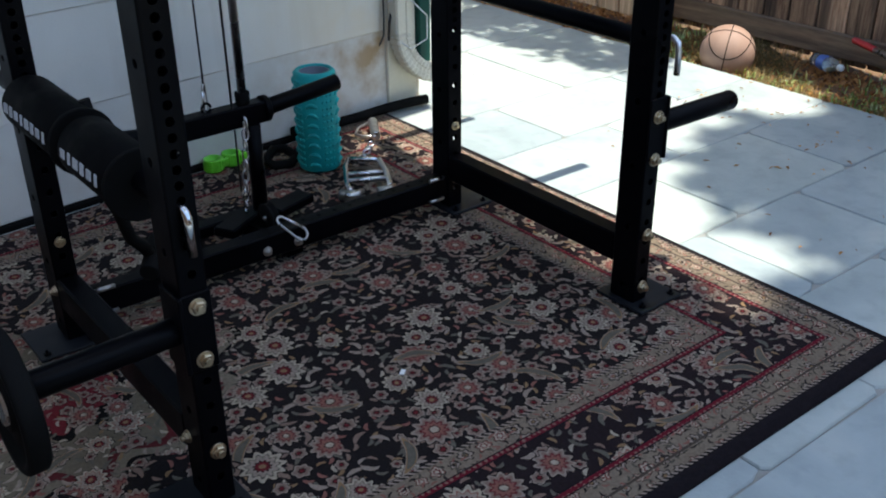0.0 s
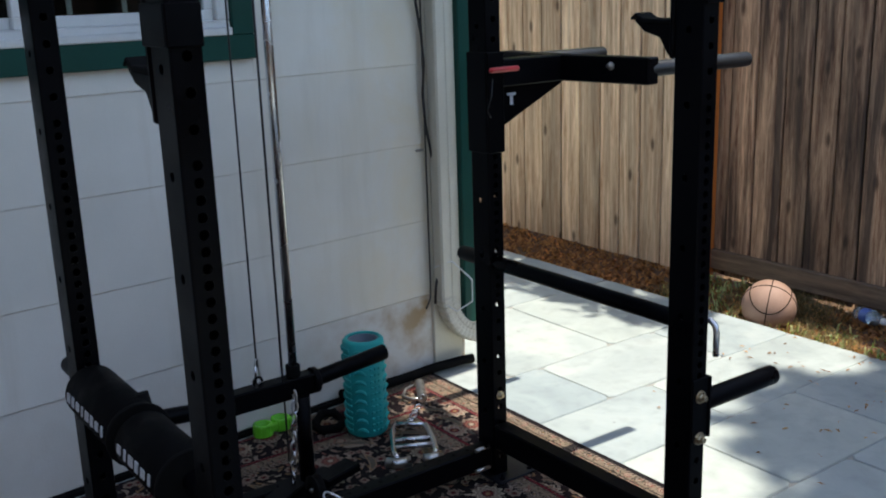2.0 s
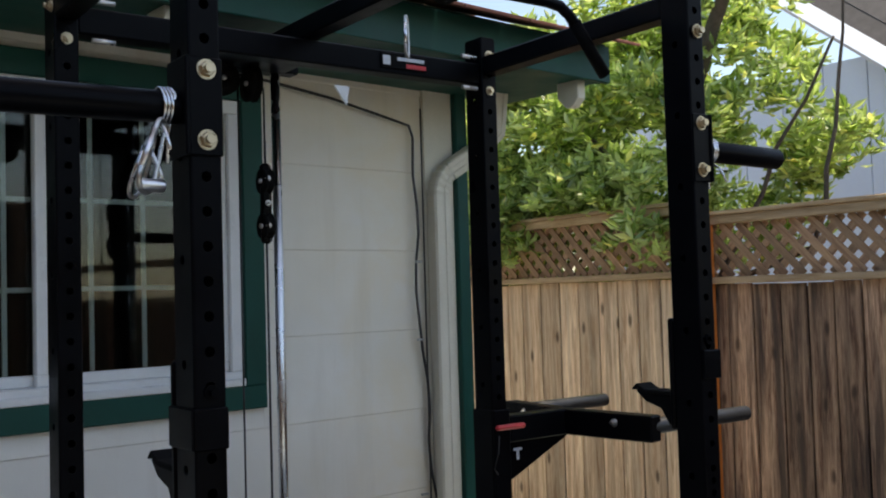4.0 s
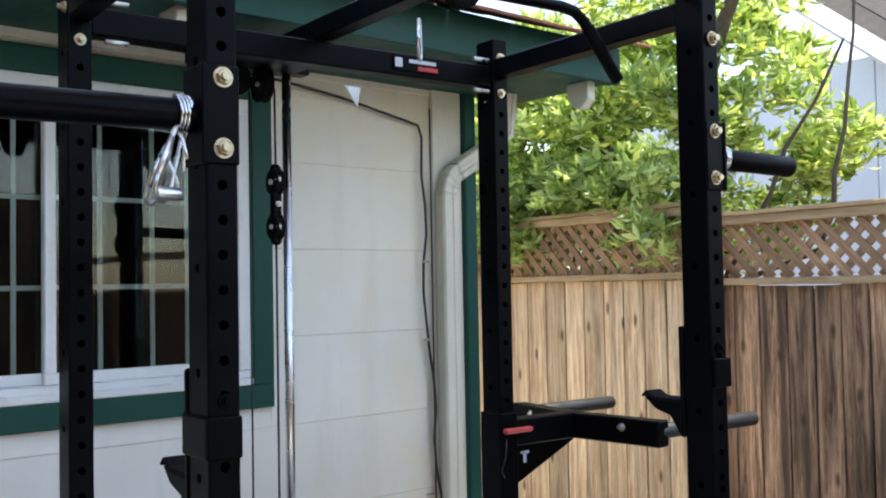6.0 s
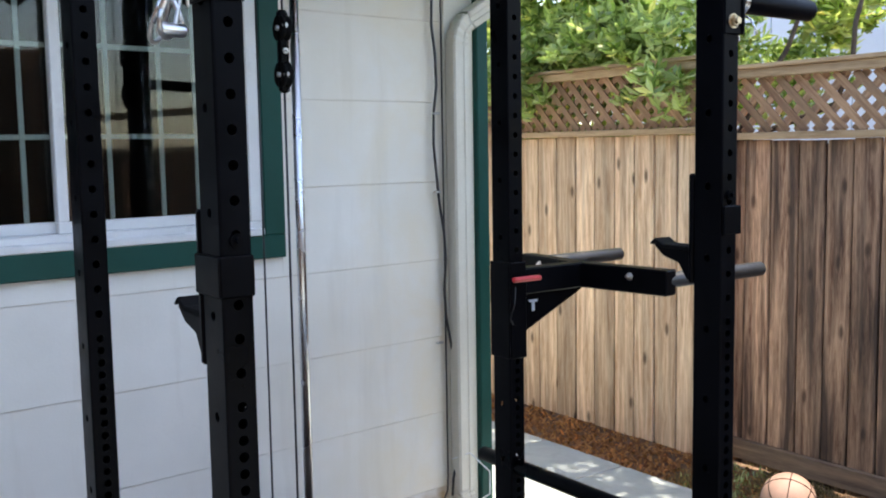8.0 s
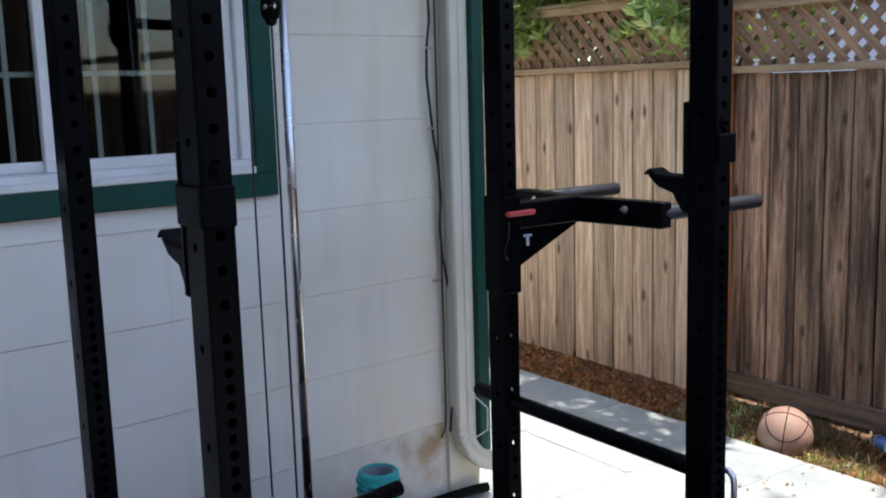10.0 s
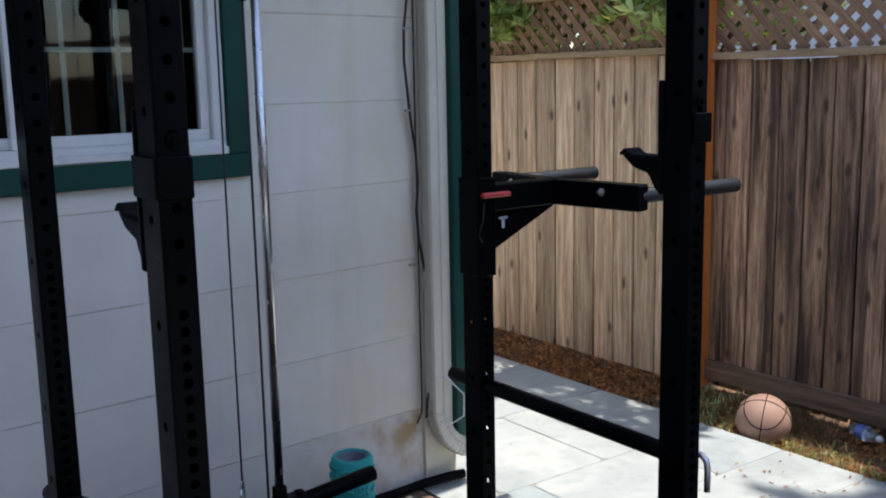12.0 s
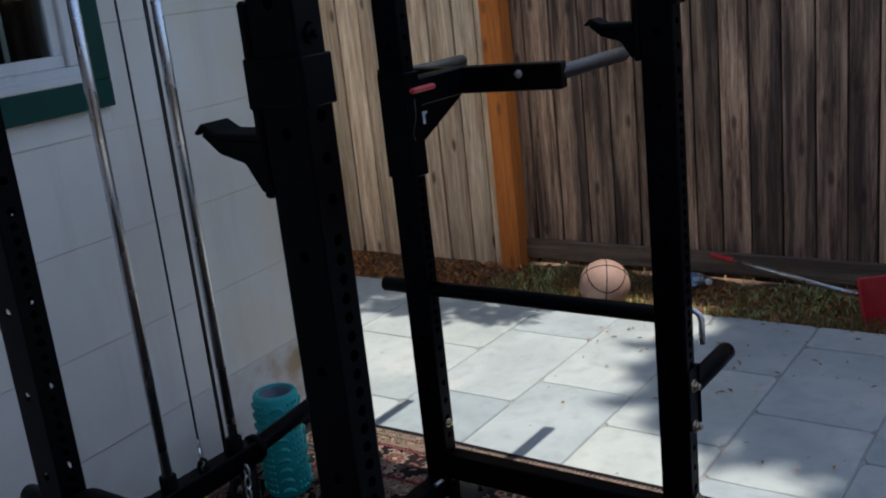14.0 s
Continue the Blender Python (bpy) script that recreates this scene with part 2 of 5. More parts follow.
def glass():
    n = Nodes("window_glass")
    out = n.t.nodes["Material Output"]
    g = n.t.nodes.new("ShaderNodeBsdfGlossy")
    g.inputs["Roughness"].default_value = 0.02
    tr = n.t.nodes.new("ShaderNodeBsdfTransparent")
    tr.inputs[0].default_value = (0.75, 0.8, 0.78, 1)
    fr = n.t.nodes.new("ShaderNodeFresnel")
    fr.inputs[0].default_value = 1.45
    mx = n.t.nodes.new("ShaderNodeMixShader")
    n.t.links.new(fr.outputs[0], mx.inputs[0])
    n.t.links.new(tr.outputs[0], mx.inputs[1])
    n.t.links.new(g.outputs[0], mx.inputs[2])
    n.t.links.new(mx.outputs[0], out.inputs[0])
    return n.m


RUG_X0, RUG_X1, RUG_Y0, RUG_Y1 = -2.72, 0.328, -1.272, 0.80


def carpet():
    """Woven floral carpet: dark field, centre medallion, beige guards, dark flowered border, red lines."""
    n = Nodes("woven_floral_carpet")
    p = n.coords()
    x, y, _ = n.xyz(p)
    wob = n.vec("SCALE", n.vec("SUBTRACT", n.noise(p, 25, 2), (0.5, 0.5, 0.5)), 0.012)
    flat = n.vec("ADD", n.join(x, y, 0.0), wob)

    def motif(scale, off, random, petals, size, lobes=0.25):
        v = n.vec("ADD", n.vec("SCALE", flat, scale), (off, off * 1.7, 0.0))
        vo = n.voronoi(v, 1.0, True, random)
        d = n.vec("SUBTRACT", v, vo[2])
        dx, dy, _z = n.xyz(d)
        r = n.vec("LENGTH", n.join(dx, dy, 0.0))
        th = n.math("ARCTAN2", dy, dx)
        cr, cg, cb = n.xyz(vo[1])
        wave = n.math("COSINE", n.math("ADD", n.math("MULTIPLY", th, petals), n.math("MULTIPLY", cr, 6.0)))
        rad = n.math("MULTIPLY", n.math("ADD", 1 - lobes, n.math("MULTIPLY", wave, lobes)), n.math("MULTIPLY", n.math("ADD", 0.65, n.math("MULTIPLY", cg, 0.5)), size))
        q = n.math("DIVIDE", r, rad)
        return n.math("LESS_THAN", q, 1.0), q, cb, cr, wave

    def leaves(scale, off, a, b):
        v = n.vec("ADD", n.vec("SCALE", flat, scale), (off, off * 0.7, 0.0))
        vo = n.voronoi(v, 1.0, True, 0.9)
        dx, dy, _z = n.xyz(n.vec("SUBTRACT", v, vo[2]))
        cr, cg, cb = n.xyz(vo[1])
        an = n.math("MULTIPLY", cr, 6.283)
        ca, sa = n.math("COSINE", an), n.math("SINE", an)
        u = n.math("ADD", n.math("MULTIPLY", dx, ca), n.math("MULTIPLY", dy, sa))
        w = n.math("SUBTRACT", n.math("MULTIPLY", dy, ca), n.math("MULTIPLY", dx, sa))
        w = n.math("ADD", w, n.math("MULTIPLY", n.math("MULTIPLY", u, u), 0.9))
        q = n.math("ADD", n.math("POWER", n.math("ABSOLUTE", n.math("DIVIDE", u, a)), 2.0), n.math("POWER", n.math("ABSOLUTE", n.math("DIVIDE", w, b)), 2.0))
        return n.math("LESS_THAN", q, 1.0), q, cb

    BEIGE, TAN, OLIVE, WINE, ROSE, GOLD, IVORY, INK = (0.245, 0.19, 0.152), (0.18, 0.122, 0.094), (0.10, 0.09, 0.07), (0.105, 0.014, 0.018), (0.19, 0.08, 0.062), (0.20, 0.125, 0.065), (0.32, 0.265, 0.20), (0.006, 0.005, 0.005)
    palette = [(0, BEIGE), (0.2, OLIVE), (0.4, TAN), (0.58, ROSE), (0.72, IVORY), (0.86, GOLD)]

    def flowers(base, sc, off, warm):
        c = base
        m, q, k = leaves(sc * 32, off + 3, 0.38, 0.14)
        m = n.math("MULTIPLY", m, n.math("GREATER_THAN", k, 0.16))
        c = n.mix(m, c, n.ramp(k, palette, "CONSTANT"))
        m, q, k = leaves(sc * 19, off + 9, 0.40, 0.11)
        m = n.math("MULTIPLY", m, n.math("GREATER_THAN", k, 0.25))
        c = n.mix(m, c, n.ramp(k, [(0, OLIVE), (0.45, BEIGE), (0.8, TAN)], "CONSTANT"))
        m, q, k, cr, wv = motif(sc * 16, off, 0.9, 6, 0.36, 0.12)
        m = n.math("MULTIPLY", m, n.math("GREATER_THAN", cr, 0.12))
        c = n.mix(m, c, n.ramp(q, [(0, WINE), (0.25, INK), (0.36, TAN), (0.7, BEIGE), (0.88, INK)], "CONSTANT"))
        m, q, k, cr, wv = motif(sc * 8.2, off + 5, 0.8, 11, 0.40, 0.13)
        m = n.math("MULTIPLY", m, n.math("GREATER_THAN", cr, 0.15))
        one = n.ramp(q, [(0, GOLD), (0.16, WINE), (0.32, INK), (0.38, BEIGE), (0.62, ROSE if warm else OLIVE), (0.7, IVORY), (0.92, INK)], "CONSTANT")
        two = n.ramp(q, [(0, IVORY), (0.2, INK), (0.26, ROSE), (0.5, WINE), (0.6, TAN), (0.78, BEIGE), (0.93, INK)], "CONSTANT")
        c = n.mix(m, c, n.mix(n.math("GREATER_THAN", k, 0.5), one, two))
        m, q, k = leaves(sc * 5.6, off + 13, 0.38, 0.07)
        m = n.math("MULTIPLY", m, n.math("GREATER_THAN", k, 0.35))
        c = n.mix(m, c, n.ramp(q, [(0, OLIVE), (0.45, GOLD), (0.7, BEIGE), (0.9, INK)], "CONSTANT"))
        return c

    e = n.math("MINIMUM", n.math("MINIMUM", n.math("SUBTRACT", RUG_X1, x), n.math("SUBTRACT", x, RUG_X0)),
               n.math("MINIMUM", n.math("SUBTRACT", y, RUG_Y0 + 0.022), n.math("SUBTRACT", RUG_Y1, y)))
    field = flowers(n.mix(n.noise(p, 4, 3), (0.008, 0.007, 0.008), (0.017, 0.013, 0.013)), 1.0, 0.0, False)
    border = flowers(n.mix(n.noise(p, 4, 3), (0.011, 0.008, 0.010), (0.020, 0.013, 0.014)), 1.0, 31.0, True)
    gb = n.mix(n.noise(p, 30, 3), (0.14, 0.105, 0.075), (0.21, 0.165, 0.12))
    m, q, k, cr, wv = motif(24, 71, 0.35, 6, 0.44, 0.16)
    gb = n.mix(m, gb, n.mix(n.math("GREATER_THAN", k, 0.5), n.ramp(q, [(0, IVORY), (0.3, WINE), (0.5, IVORY), (0.74, ROSE), (0.88, INK)], "CONSTANT"), n.ramp(q, [(0, GOLD), (0.25, INK), (0.42, BEIGE), (0.8, (0.02, 0.016, 0.014))], "CONSTANT")))
    m, q, k = leaves(46, 57, 0.40, 0.12)
    gb = n.mix(m, gb, n.ramp(k, [(0, ROSE), (0.35, (0.07, 0.06, 0.045)), (0.65, (0.02, 0.016, 0.015))], "CONSTANT"))
    bead = n.voronoi(n.vec("SCALE", flat, 70.0), 1.0, True, 0.1)
    red = n.mix(n.math("LESS_THAN", bead[0], 0.28), (0.105, 0.009, 0.017), (0.19, 0.10, 0.08))
    teeth = n.math("GREATER_THAN", n.math("SINE", n.math("MULTIPLY", n.math("ADD", x, y), 420.0)), 0.0)
    edge = n.mix(n.noise(p, 60, 2), (0.007, 0.006, 0.008), (0.016, 0.012, 0.014))
    # centre medallion
    mx, my = n.math("SUBTRACT", x, (RUG_X0 + RUG_X1) / 2 - 0.1), n.math("SUBTRACT", y, (RUG_Y0 + RUG_Y1) / 2)
    mr = n.vec("LENGTH", n.join(n.math("MULTIPLY", mx, 0.8), my, 0.0))
    ma = n.math("ARCTAN2", my, mx)
    mq = n.math("DIVIDE", mr, n.math("ADD", 0.34, n.math("MULTIPLY", n.math("COSINE", n.math("MULTIPLY", ma, 12.0)), 0.035)))
    med = flowers(n.ramp(mq, [(0, (0.12, 0.015, 0.02)), (0.35, INK), (0.42, (0.12, 0.10, 0.07)), (0.78, (0.08, 0.015, 0.017)), (0.86, (0.15, 0.125, 0.09)), (0.96, INK)], "CONSTANT"), 1.2, 83.0, True)
    field = n.mix(n.math("LESS_THAN", mq, 1.0), field, med)

    def band(lo, hi):
        return n.math("MULTIPLY", n.math("GREATER_THAN", e, lo), n.math("LESS_THAN", e, hi))

    c = n.mix(n.math("GREATER_THAN", e, 0.335), edge, field)
    c = n.mix(band(0.018, 0.105), c, gb)
    c = n.mix(band(0.055, 0.061), c, (0.06, 0.045, 0.035))
    c = n.mix(band(0.018, 0.026), c, n.mix(teeth, INK, BEIGE))
    c = n.mix(band(0.108, 0.119), c, red)
    c = n.mix(band(0.122, 0.268), c, border)
    c = n.mix(band(0.271, 0.282), c, red)
    c = n.mix(band(0.285, 0.345), c, gb)
    c = n.mix(band(0.335, 0.345), c, n.mix(teeth, INK, BEIGE))
    pile = n.noise(p, 500, 2)
    c = n.mix(0.35, c, n.mix(1.0, c, n.ramp(n.noise(p, 160, 3), [(0.3, (0.5, 0.5, 0.5)), (0.7, (1.5, 1.5, 1.5))]), "MULTIPLY"))
    n.bump(pile, 0.5, 0.003)
    n.b.inputs["Specular IOR Level"].default_value = 0.08
    return n.done(c, 0.95)


M_siding, M_base, M_slate, M_soil = siding_paint(), stained_base(), slate(), soil()
M_leaf = leaf("glossy_green_leaf", (0.12, 0.20, 0.045), (0.70, 0.77, 0.38), 0.22)
M_leaf.node_tree.nodes["Principled BSDF"].inputs["Specular IOR Level"].default_value = 0.85
M_leaf_far = leaf("shade_tree_leaf", (0.03, 0.06, 0.012), (0.07, 0.12, 0.02), 0.5)
M_grass = leaf("dry_grass", (0.09, 0.075, 0.025), (0.34, 0.25, 0.13), 0.7)
M_litter = leaf("dead_leaf", (0.17, 0.06, 0.02), (0.56, 0.28, 0.11), 0.7)
M_glass, M_carpet = glass(), carpet()


# ---- mesh helpers ----
def part(name, bm, material, parent=None, label=""):
    me = bpy.data.meshes.new(name)
    bm.to_mesh(me)
    bm.free()
    me.materials.append(material)
    ob = new(name, me)
    if parent:
        ob.parent = parent
    if label:
        ob["label"] = label
    return ob


def thing(name, label, category, group="", kind="", at=(0, 0, 0)):
    ob = new(name)
    ob.location = at
    ob.empty_display_size = 0.1
    return tagged(ob, label, category, group, kind)


def box(c, s, bevel=0.003, m=None, bm=None, seg=1):
    """Bevelled box of size s about c."""
    b = bmesh.new()
    bmesh.ops.create_cube(b, size=1.0, matrix=Matrix.Diagonal((*s, 1)))
    if bevel:
        bmesh.ops.bevel(b, geom=b.edges[:], offset=bevel, segments=seg, affect="EDGES", profile=0.7)
    b.transform(Matrix.Translation(c) @ (m if m else Matrix.Identity(4)))
    return merge(bm, b)


def merge(bm, b):
    if bm is None:
        return b
    me = bpy.data.meshes.new("t")
    b.to_mesh(me)
    b.free()
    bm.from_mesh(me)
    bpy.data.meshes.remove(me)
    return bm


def sweep(points, r, seg=12, bm=None, closed=False, caps=True, smooth=True):
    """Round bar of radius r (or one radius a point) along points."""
    b = bm if bm is not None else bmesh.new()
    pts = [Vector(p) for p in points]
    rs = r if isinstance(r, (list, tuple)) else [r] * len(pts)
    rings, up = [], None
    for k, p in enumerate(pts):
        a = pts[k - 1] if (k or closed) else p
        c = pts[(k + 1) % len(pts)] if (k + 1 < len(pts) or closed) else p
        d = (c - a).normalized()
        if up is None:
            up = d.orthogonal().normalized()
        up = (up - d * up.dot(d)).normalized()
        w = d.cross(up)
        rings.append([b.verts.new(p + (up * math.cos(6.28318 * i / seg) + w * math.sin(6.28318 * i / seg)) * rs[k]) for i in range(seg)])
    for k in range(len(rings) if closed else len(rings) - 1):
        u, v = rings[k], rings[(k + 1) % len(rings)]
        for i in range(seg):
            f = b.faces.new((u[i], u[(i + 1) % seg], v[(i + 1) % seg], v[i]))
            f.smooth = smooth
    if caps and not closed:
        b.faces.new(rings[0][::-1])
        b.faces.new(rings[-1])
    return b


def rod(p, q, r, seg=16, bm=None, chamfer=0.0):
    p, q = Vector(p), Vector(q)
    d = (q - p).normalized()
    if chamfer:
        return sweep([p, p + d * chamfer * 0.3, p + d * chamfer, q - d * chamfer, q - d * chamfer * 0.3, q], [r - chamfer, r - chamfer * 0.3, r, r, r - chamfer * 0.3, r - chamfer], seg, bm)
    return sweep([p, q], r, seg, bm)


def lathe(profile, seg=32, m=None, bm=None):
    """Turned shape from (radius, height) pairs about z."""
    b = bmesh.new()
    rings = [[b.verts.new((r * math.cos(6.28318 * i / seg), r * math.sin(6.28318 * i / seg), z)) for i in range(seg)] for r, z in profile]
    for u, v in zip(rings, rings[1:]):
        for i in range(seg):
            b.faces.new((u[i], u[(i + 1) % seg], v[(i + 1) % seg], v[i])).smooth = True
    if m:
        b.transform(m)
    return merge(bm, b)


def prism(outline, depth, m=None, bm=None, bevel=0.0):
    """Flat outline in xy pushed along z by depth."""
    b = bmesh.new()
    f = b.faces.new([b.verts.new((x, y, 0)) for x, y in outline])
    g = bmesh.ops.extrude_face_region(b, geom=[f])
    bmesh.ops.translate(b, vec=(0, 0, depth), verts=[v for v in g["geom"] if isinstance(v, bmesh.types.BMVert)])
    bmesh.ops.recalc_face_normals(b, faces=b.faces[:])
    if bevel:
        bmesh.ops.bevel(b, geom=b.edges[:], offset=bevel, segments=1, affect="EDGES")
    if m:
        b.transform(m)
    return merge(bm, b)


def axes(origin, x, y):
    """Matrix with the given local x and y directions."""
    x, y = Vector(x).normalized(), Vector(y)
    z = x.cross(y).normalized()
    y = z.cross(x)
    m = Matrix((x, y, z)).transposed().to_4x4()
    m.translation = origin
    return m


def loose(name, verts, faces, material, parent=None, label=""):
    me = bpy.data.meshes.new(name)
    me.from_pydata(verts, [], faces)
    me.materials.append(material)
    ob = new(name, me)
    if parent:
        ob.parent = parent
    if label:
        ob["label"] = label
    return ob


def bolt(parent, at, way, r=0.014, material=None, stick=0.012):
    """Hexagon head on a washer, with the thread's end."""
    at, way = Vector(at), Vector(way).normalized()
    bm = rod(at - way * 0.002, at + way * 0.003, r * 1.25, 18)
    sweep([at + way * 0.003, at + way * (stick - 0.002), at + way * stick], [r, r, r * 0.85], 6, bm, smooth=False)
    rod(at + way * stick, at + way * (stick + 0.007), r * 0.55, 12, bm)
    return part("bolt", bm, material or M_zinc, parent)


# ---- ground and house ----
WALL_Y, CORNER_X = 0.81, 0.557
rng = np.random.default_rng(4)


def ground():
    bm = bmesh.new()
    bmesh.ops.create_grid(bm, x_segments=60, y_segments=60, size=60)
    for v in bm.verts:
        v.co.z = -0.075
    ob = part("ground", bm, M_soil)
    tagged(ob, "dry bare soil ground around the patio", "ground", kind="structure")
    bm = box((-2.15, -1.0, -0.022), (7.74, 12.0, 0.03), 0)
    ob = part("patio_bed", bm, M_mortar)
    tagged(ob, "sandy bed with recessed joints under the flagstones", "pavement", kind="structure")
    return ob


patio_bed = ground()


def soil_bed():
    """Uneven strip of soil between patio and fence."""
    bm = bmesh.new()
    bmesh.ops.create_grid(bm, x_segments=16, y_segments=160, size=0.5)
    for v in bm.verts:
        x, y = 1.715 + (v.co.x + 0.5) * 0.85, -5 + (v.co.y + 0.5) * 10
        edge = min(1, (v.co.x + 0.5) * 6)
        v.co = (x, y, -0.05 + edge * (0.004 + 0.022 * noise.noise((x * 5, y * 5, 0)) + 0.015 * noise.noise((x * 17, y * 17, 3))) + 0.012 * (v.co.x + 0.5))
    for f in bm.faces:
        f.smooth = True
    return tagged(part("planting_bed", bm, M_soil), "narrow strip of dry soil along the fence", "soil", kind="structure")


soil_bed()


def blades(name, material, count, x0, x1, y0, y1, lo, hi, width, lean, patches, label, category):
    """Many small bent blades scattered over the soil, thicker in patches."""
    vs, fs = [], []
    k = 0
    while k < count:
        x, y = rng.uniform(x0, x1), rng.uniform(y0, y1)
        if patches and noise.noise((x * 2.2, y * 2.2, patches)) < rng.uniform(-0.25, 0.45):
            continue
        k += 1
        z = -0.046 + 0.03 * (x - x0)
        a, h, w = rng.uniform(0, 6.283), rng.uniform(lo, hi), width * rng.uniform(0.6, 1.3)
        l = lean * rng.uniform(0.4, 1.4)
        d, s = np.array((math.cos(a), math.sin(a), 0)), np.array((-math.sin(a), math.cos(a), 0)) * w
        o = np.array((x, y, z))
        m1, tip = o + d * h * l * 0.4 + np.array((0, 0, h * 0.6)), o + d * h * l + np.array((0, 0, h * max(0.12, 1 - 0.5 * l)))
        n = len(vs)
        vs += [o - s, o + s, m1 + s * 0.8, m1 - s * 0.8, tip]
        fs += [(n, n + 1, n + 2, n + 3), (n + 3, n + 2, n + 4)]
    return tagged(loose(name, vs, fs, material), label, category, kind="stuff")


blades("grass", M_grass, 5200, 1.74, 2.22, -2.2, 1.0, 0.03, 0.09, 0.0016, 1.1, 3.0, "sparse dry and green grass on the soil strip", "grass")
blades("grass", M_leaf, 1100, 1.74, 2.2, -1.4, 1.0, 0.025, 0.07, 0.004, 0.8, 9.0, "low green weeds on the soil strip", "weeds")
blades("leaf_litter", M_litter, 5200, 1.72, 2.18, -1.6, 3.6, 0.012, 0.045, 0.008, 1.8, 0, "fallen brown leaves and bark on the soil strip", "leaves")


def crumbs():
    """Dry leaves scattered on the stones."""
    vs, fs = [], []
    for k in range(150):
        x, y = rng.uniform(0.55, 1.7), rng.uniform(-1.6, 0.2)
        if rng.uniform() < 0.5:
            x = rng.uniform(1.2, 1.72)
        a, l, w = rng.uniform(0, 6.28), rng.uniform(0.006, 0.018), rng.uniform(0.002, 0.005)
        d, s = np.array((math.cos(a), math.sin(a), 0)) * l, np.array((-math.sin(a), math.cos(a), 0)) * w
        o, n = np.array((x, y, 0.004)), len(vs)
        vs += [o - d, o + s + (0, 0, 0.003), o + d, o - s + (0, 0, 0.004)]
        fs.append((n, n + 1, n + 2, n + 3))
    tagged(loose("fallen_leaves", vs, fs, M_litter), "scattered small brown leaves on the flagstones", "leaves", kind="stuff")


crumbs()


def wall_north():
    """House wall with its window opening; boards hang on it."""
    w = thing("wall_north", "off-white house wall of wide horizontal siding boards", "wall", kind="structure")
    x0, x1, z0, z1 = WIN
    bm = None
    for c, s in (((-6 + x0) / 2, (x0 + 6)), ((x1 + CORNER_X - 0.01) / 2, (CORNER_X - 0.01 - x1))):
        bm = box((c, WALL_Y + 0.085, 1.4), (s, 0.12, 2.8), 0, None, bm)
    box(((x0 + x1) / 2, WALL_Y + 0.085, z0 / 2), (x1 - x0, 0.12, z0), 0, None, bm)
    box(((x0 + x1) / 2, WALL_Y + 0.085, (z1 + 2.8) / 2), (x1 - x0, 0.12, 2.8 - z1), 0, None, bm)
    part("sheathing", bm, M_base, w)
    return w


WIN = (-1.79, -0.400, 1.303, 2.200)
wall = wall_north()


def side_wall():
    w = box((CORNER_X - 0.07, 4.9, 1.4), (0.12, 8.0, 2.8), 0)
    tagged(part("wall_east", w, M_siding), "plain side wall of the house", "wall", kind="structure")
    bm = box((CORNER_X - 0.028, WALL_Y - 0.012, 1.28), (0.056, 0.05, 2.3), 0.004)
    box((CORNER_X + 0.004, WALL_Y + 0.05, 1.28), (0.024, 0.09, 2.3), 0.003, None, bm)
    tagged(part("corner_trim", bm, M_green), "dark green painted corner board", "trim", kind="structure")
    bm = box((0.43, WALL_Y - 0.004, 1.27), (0.14, 0.022, 2.5), 0.003)
    tagged(part("corner_board", bm, M_cream), "cream painted corner board behind the drain pipe", "trim", kind="structure")
    # added black strip draws the thin shadow line where wall meets rug
    bm = box((-2.7, WALL_Y + 0.012, 0.008), (6.4, 0.05, 0.028), 0.006)
    tagged(part("base_trim", bm, M_rubber), "thin black strip added as the shadow line at the wall's foot", "trim", kind="structure")


side_wall()


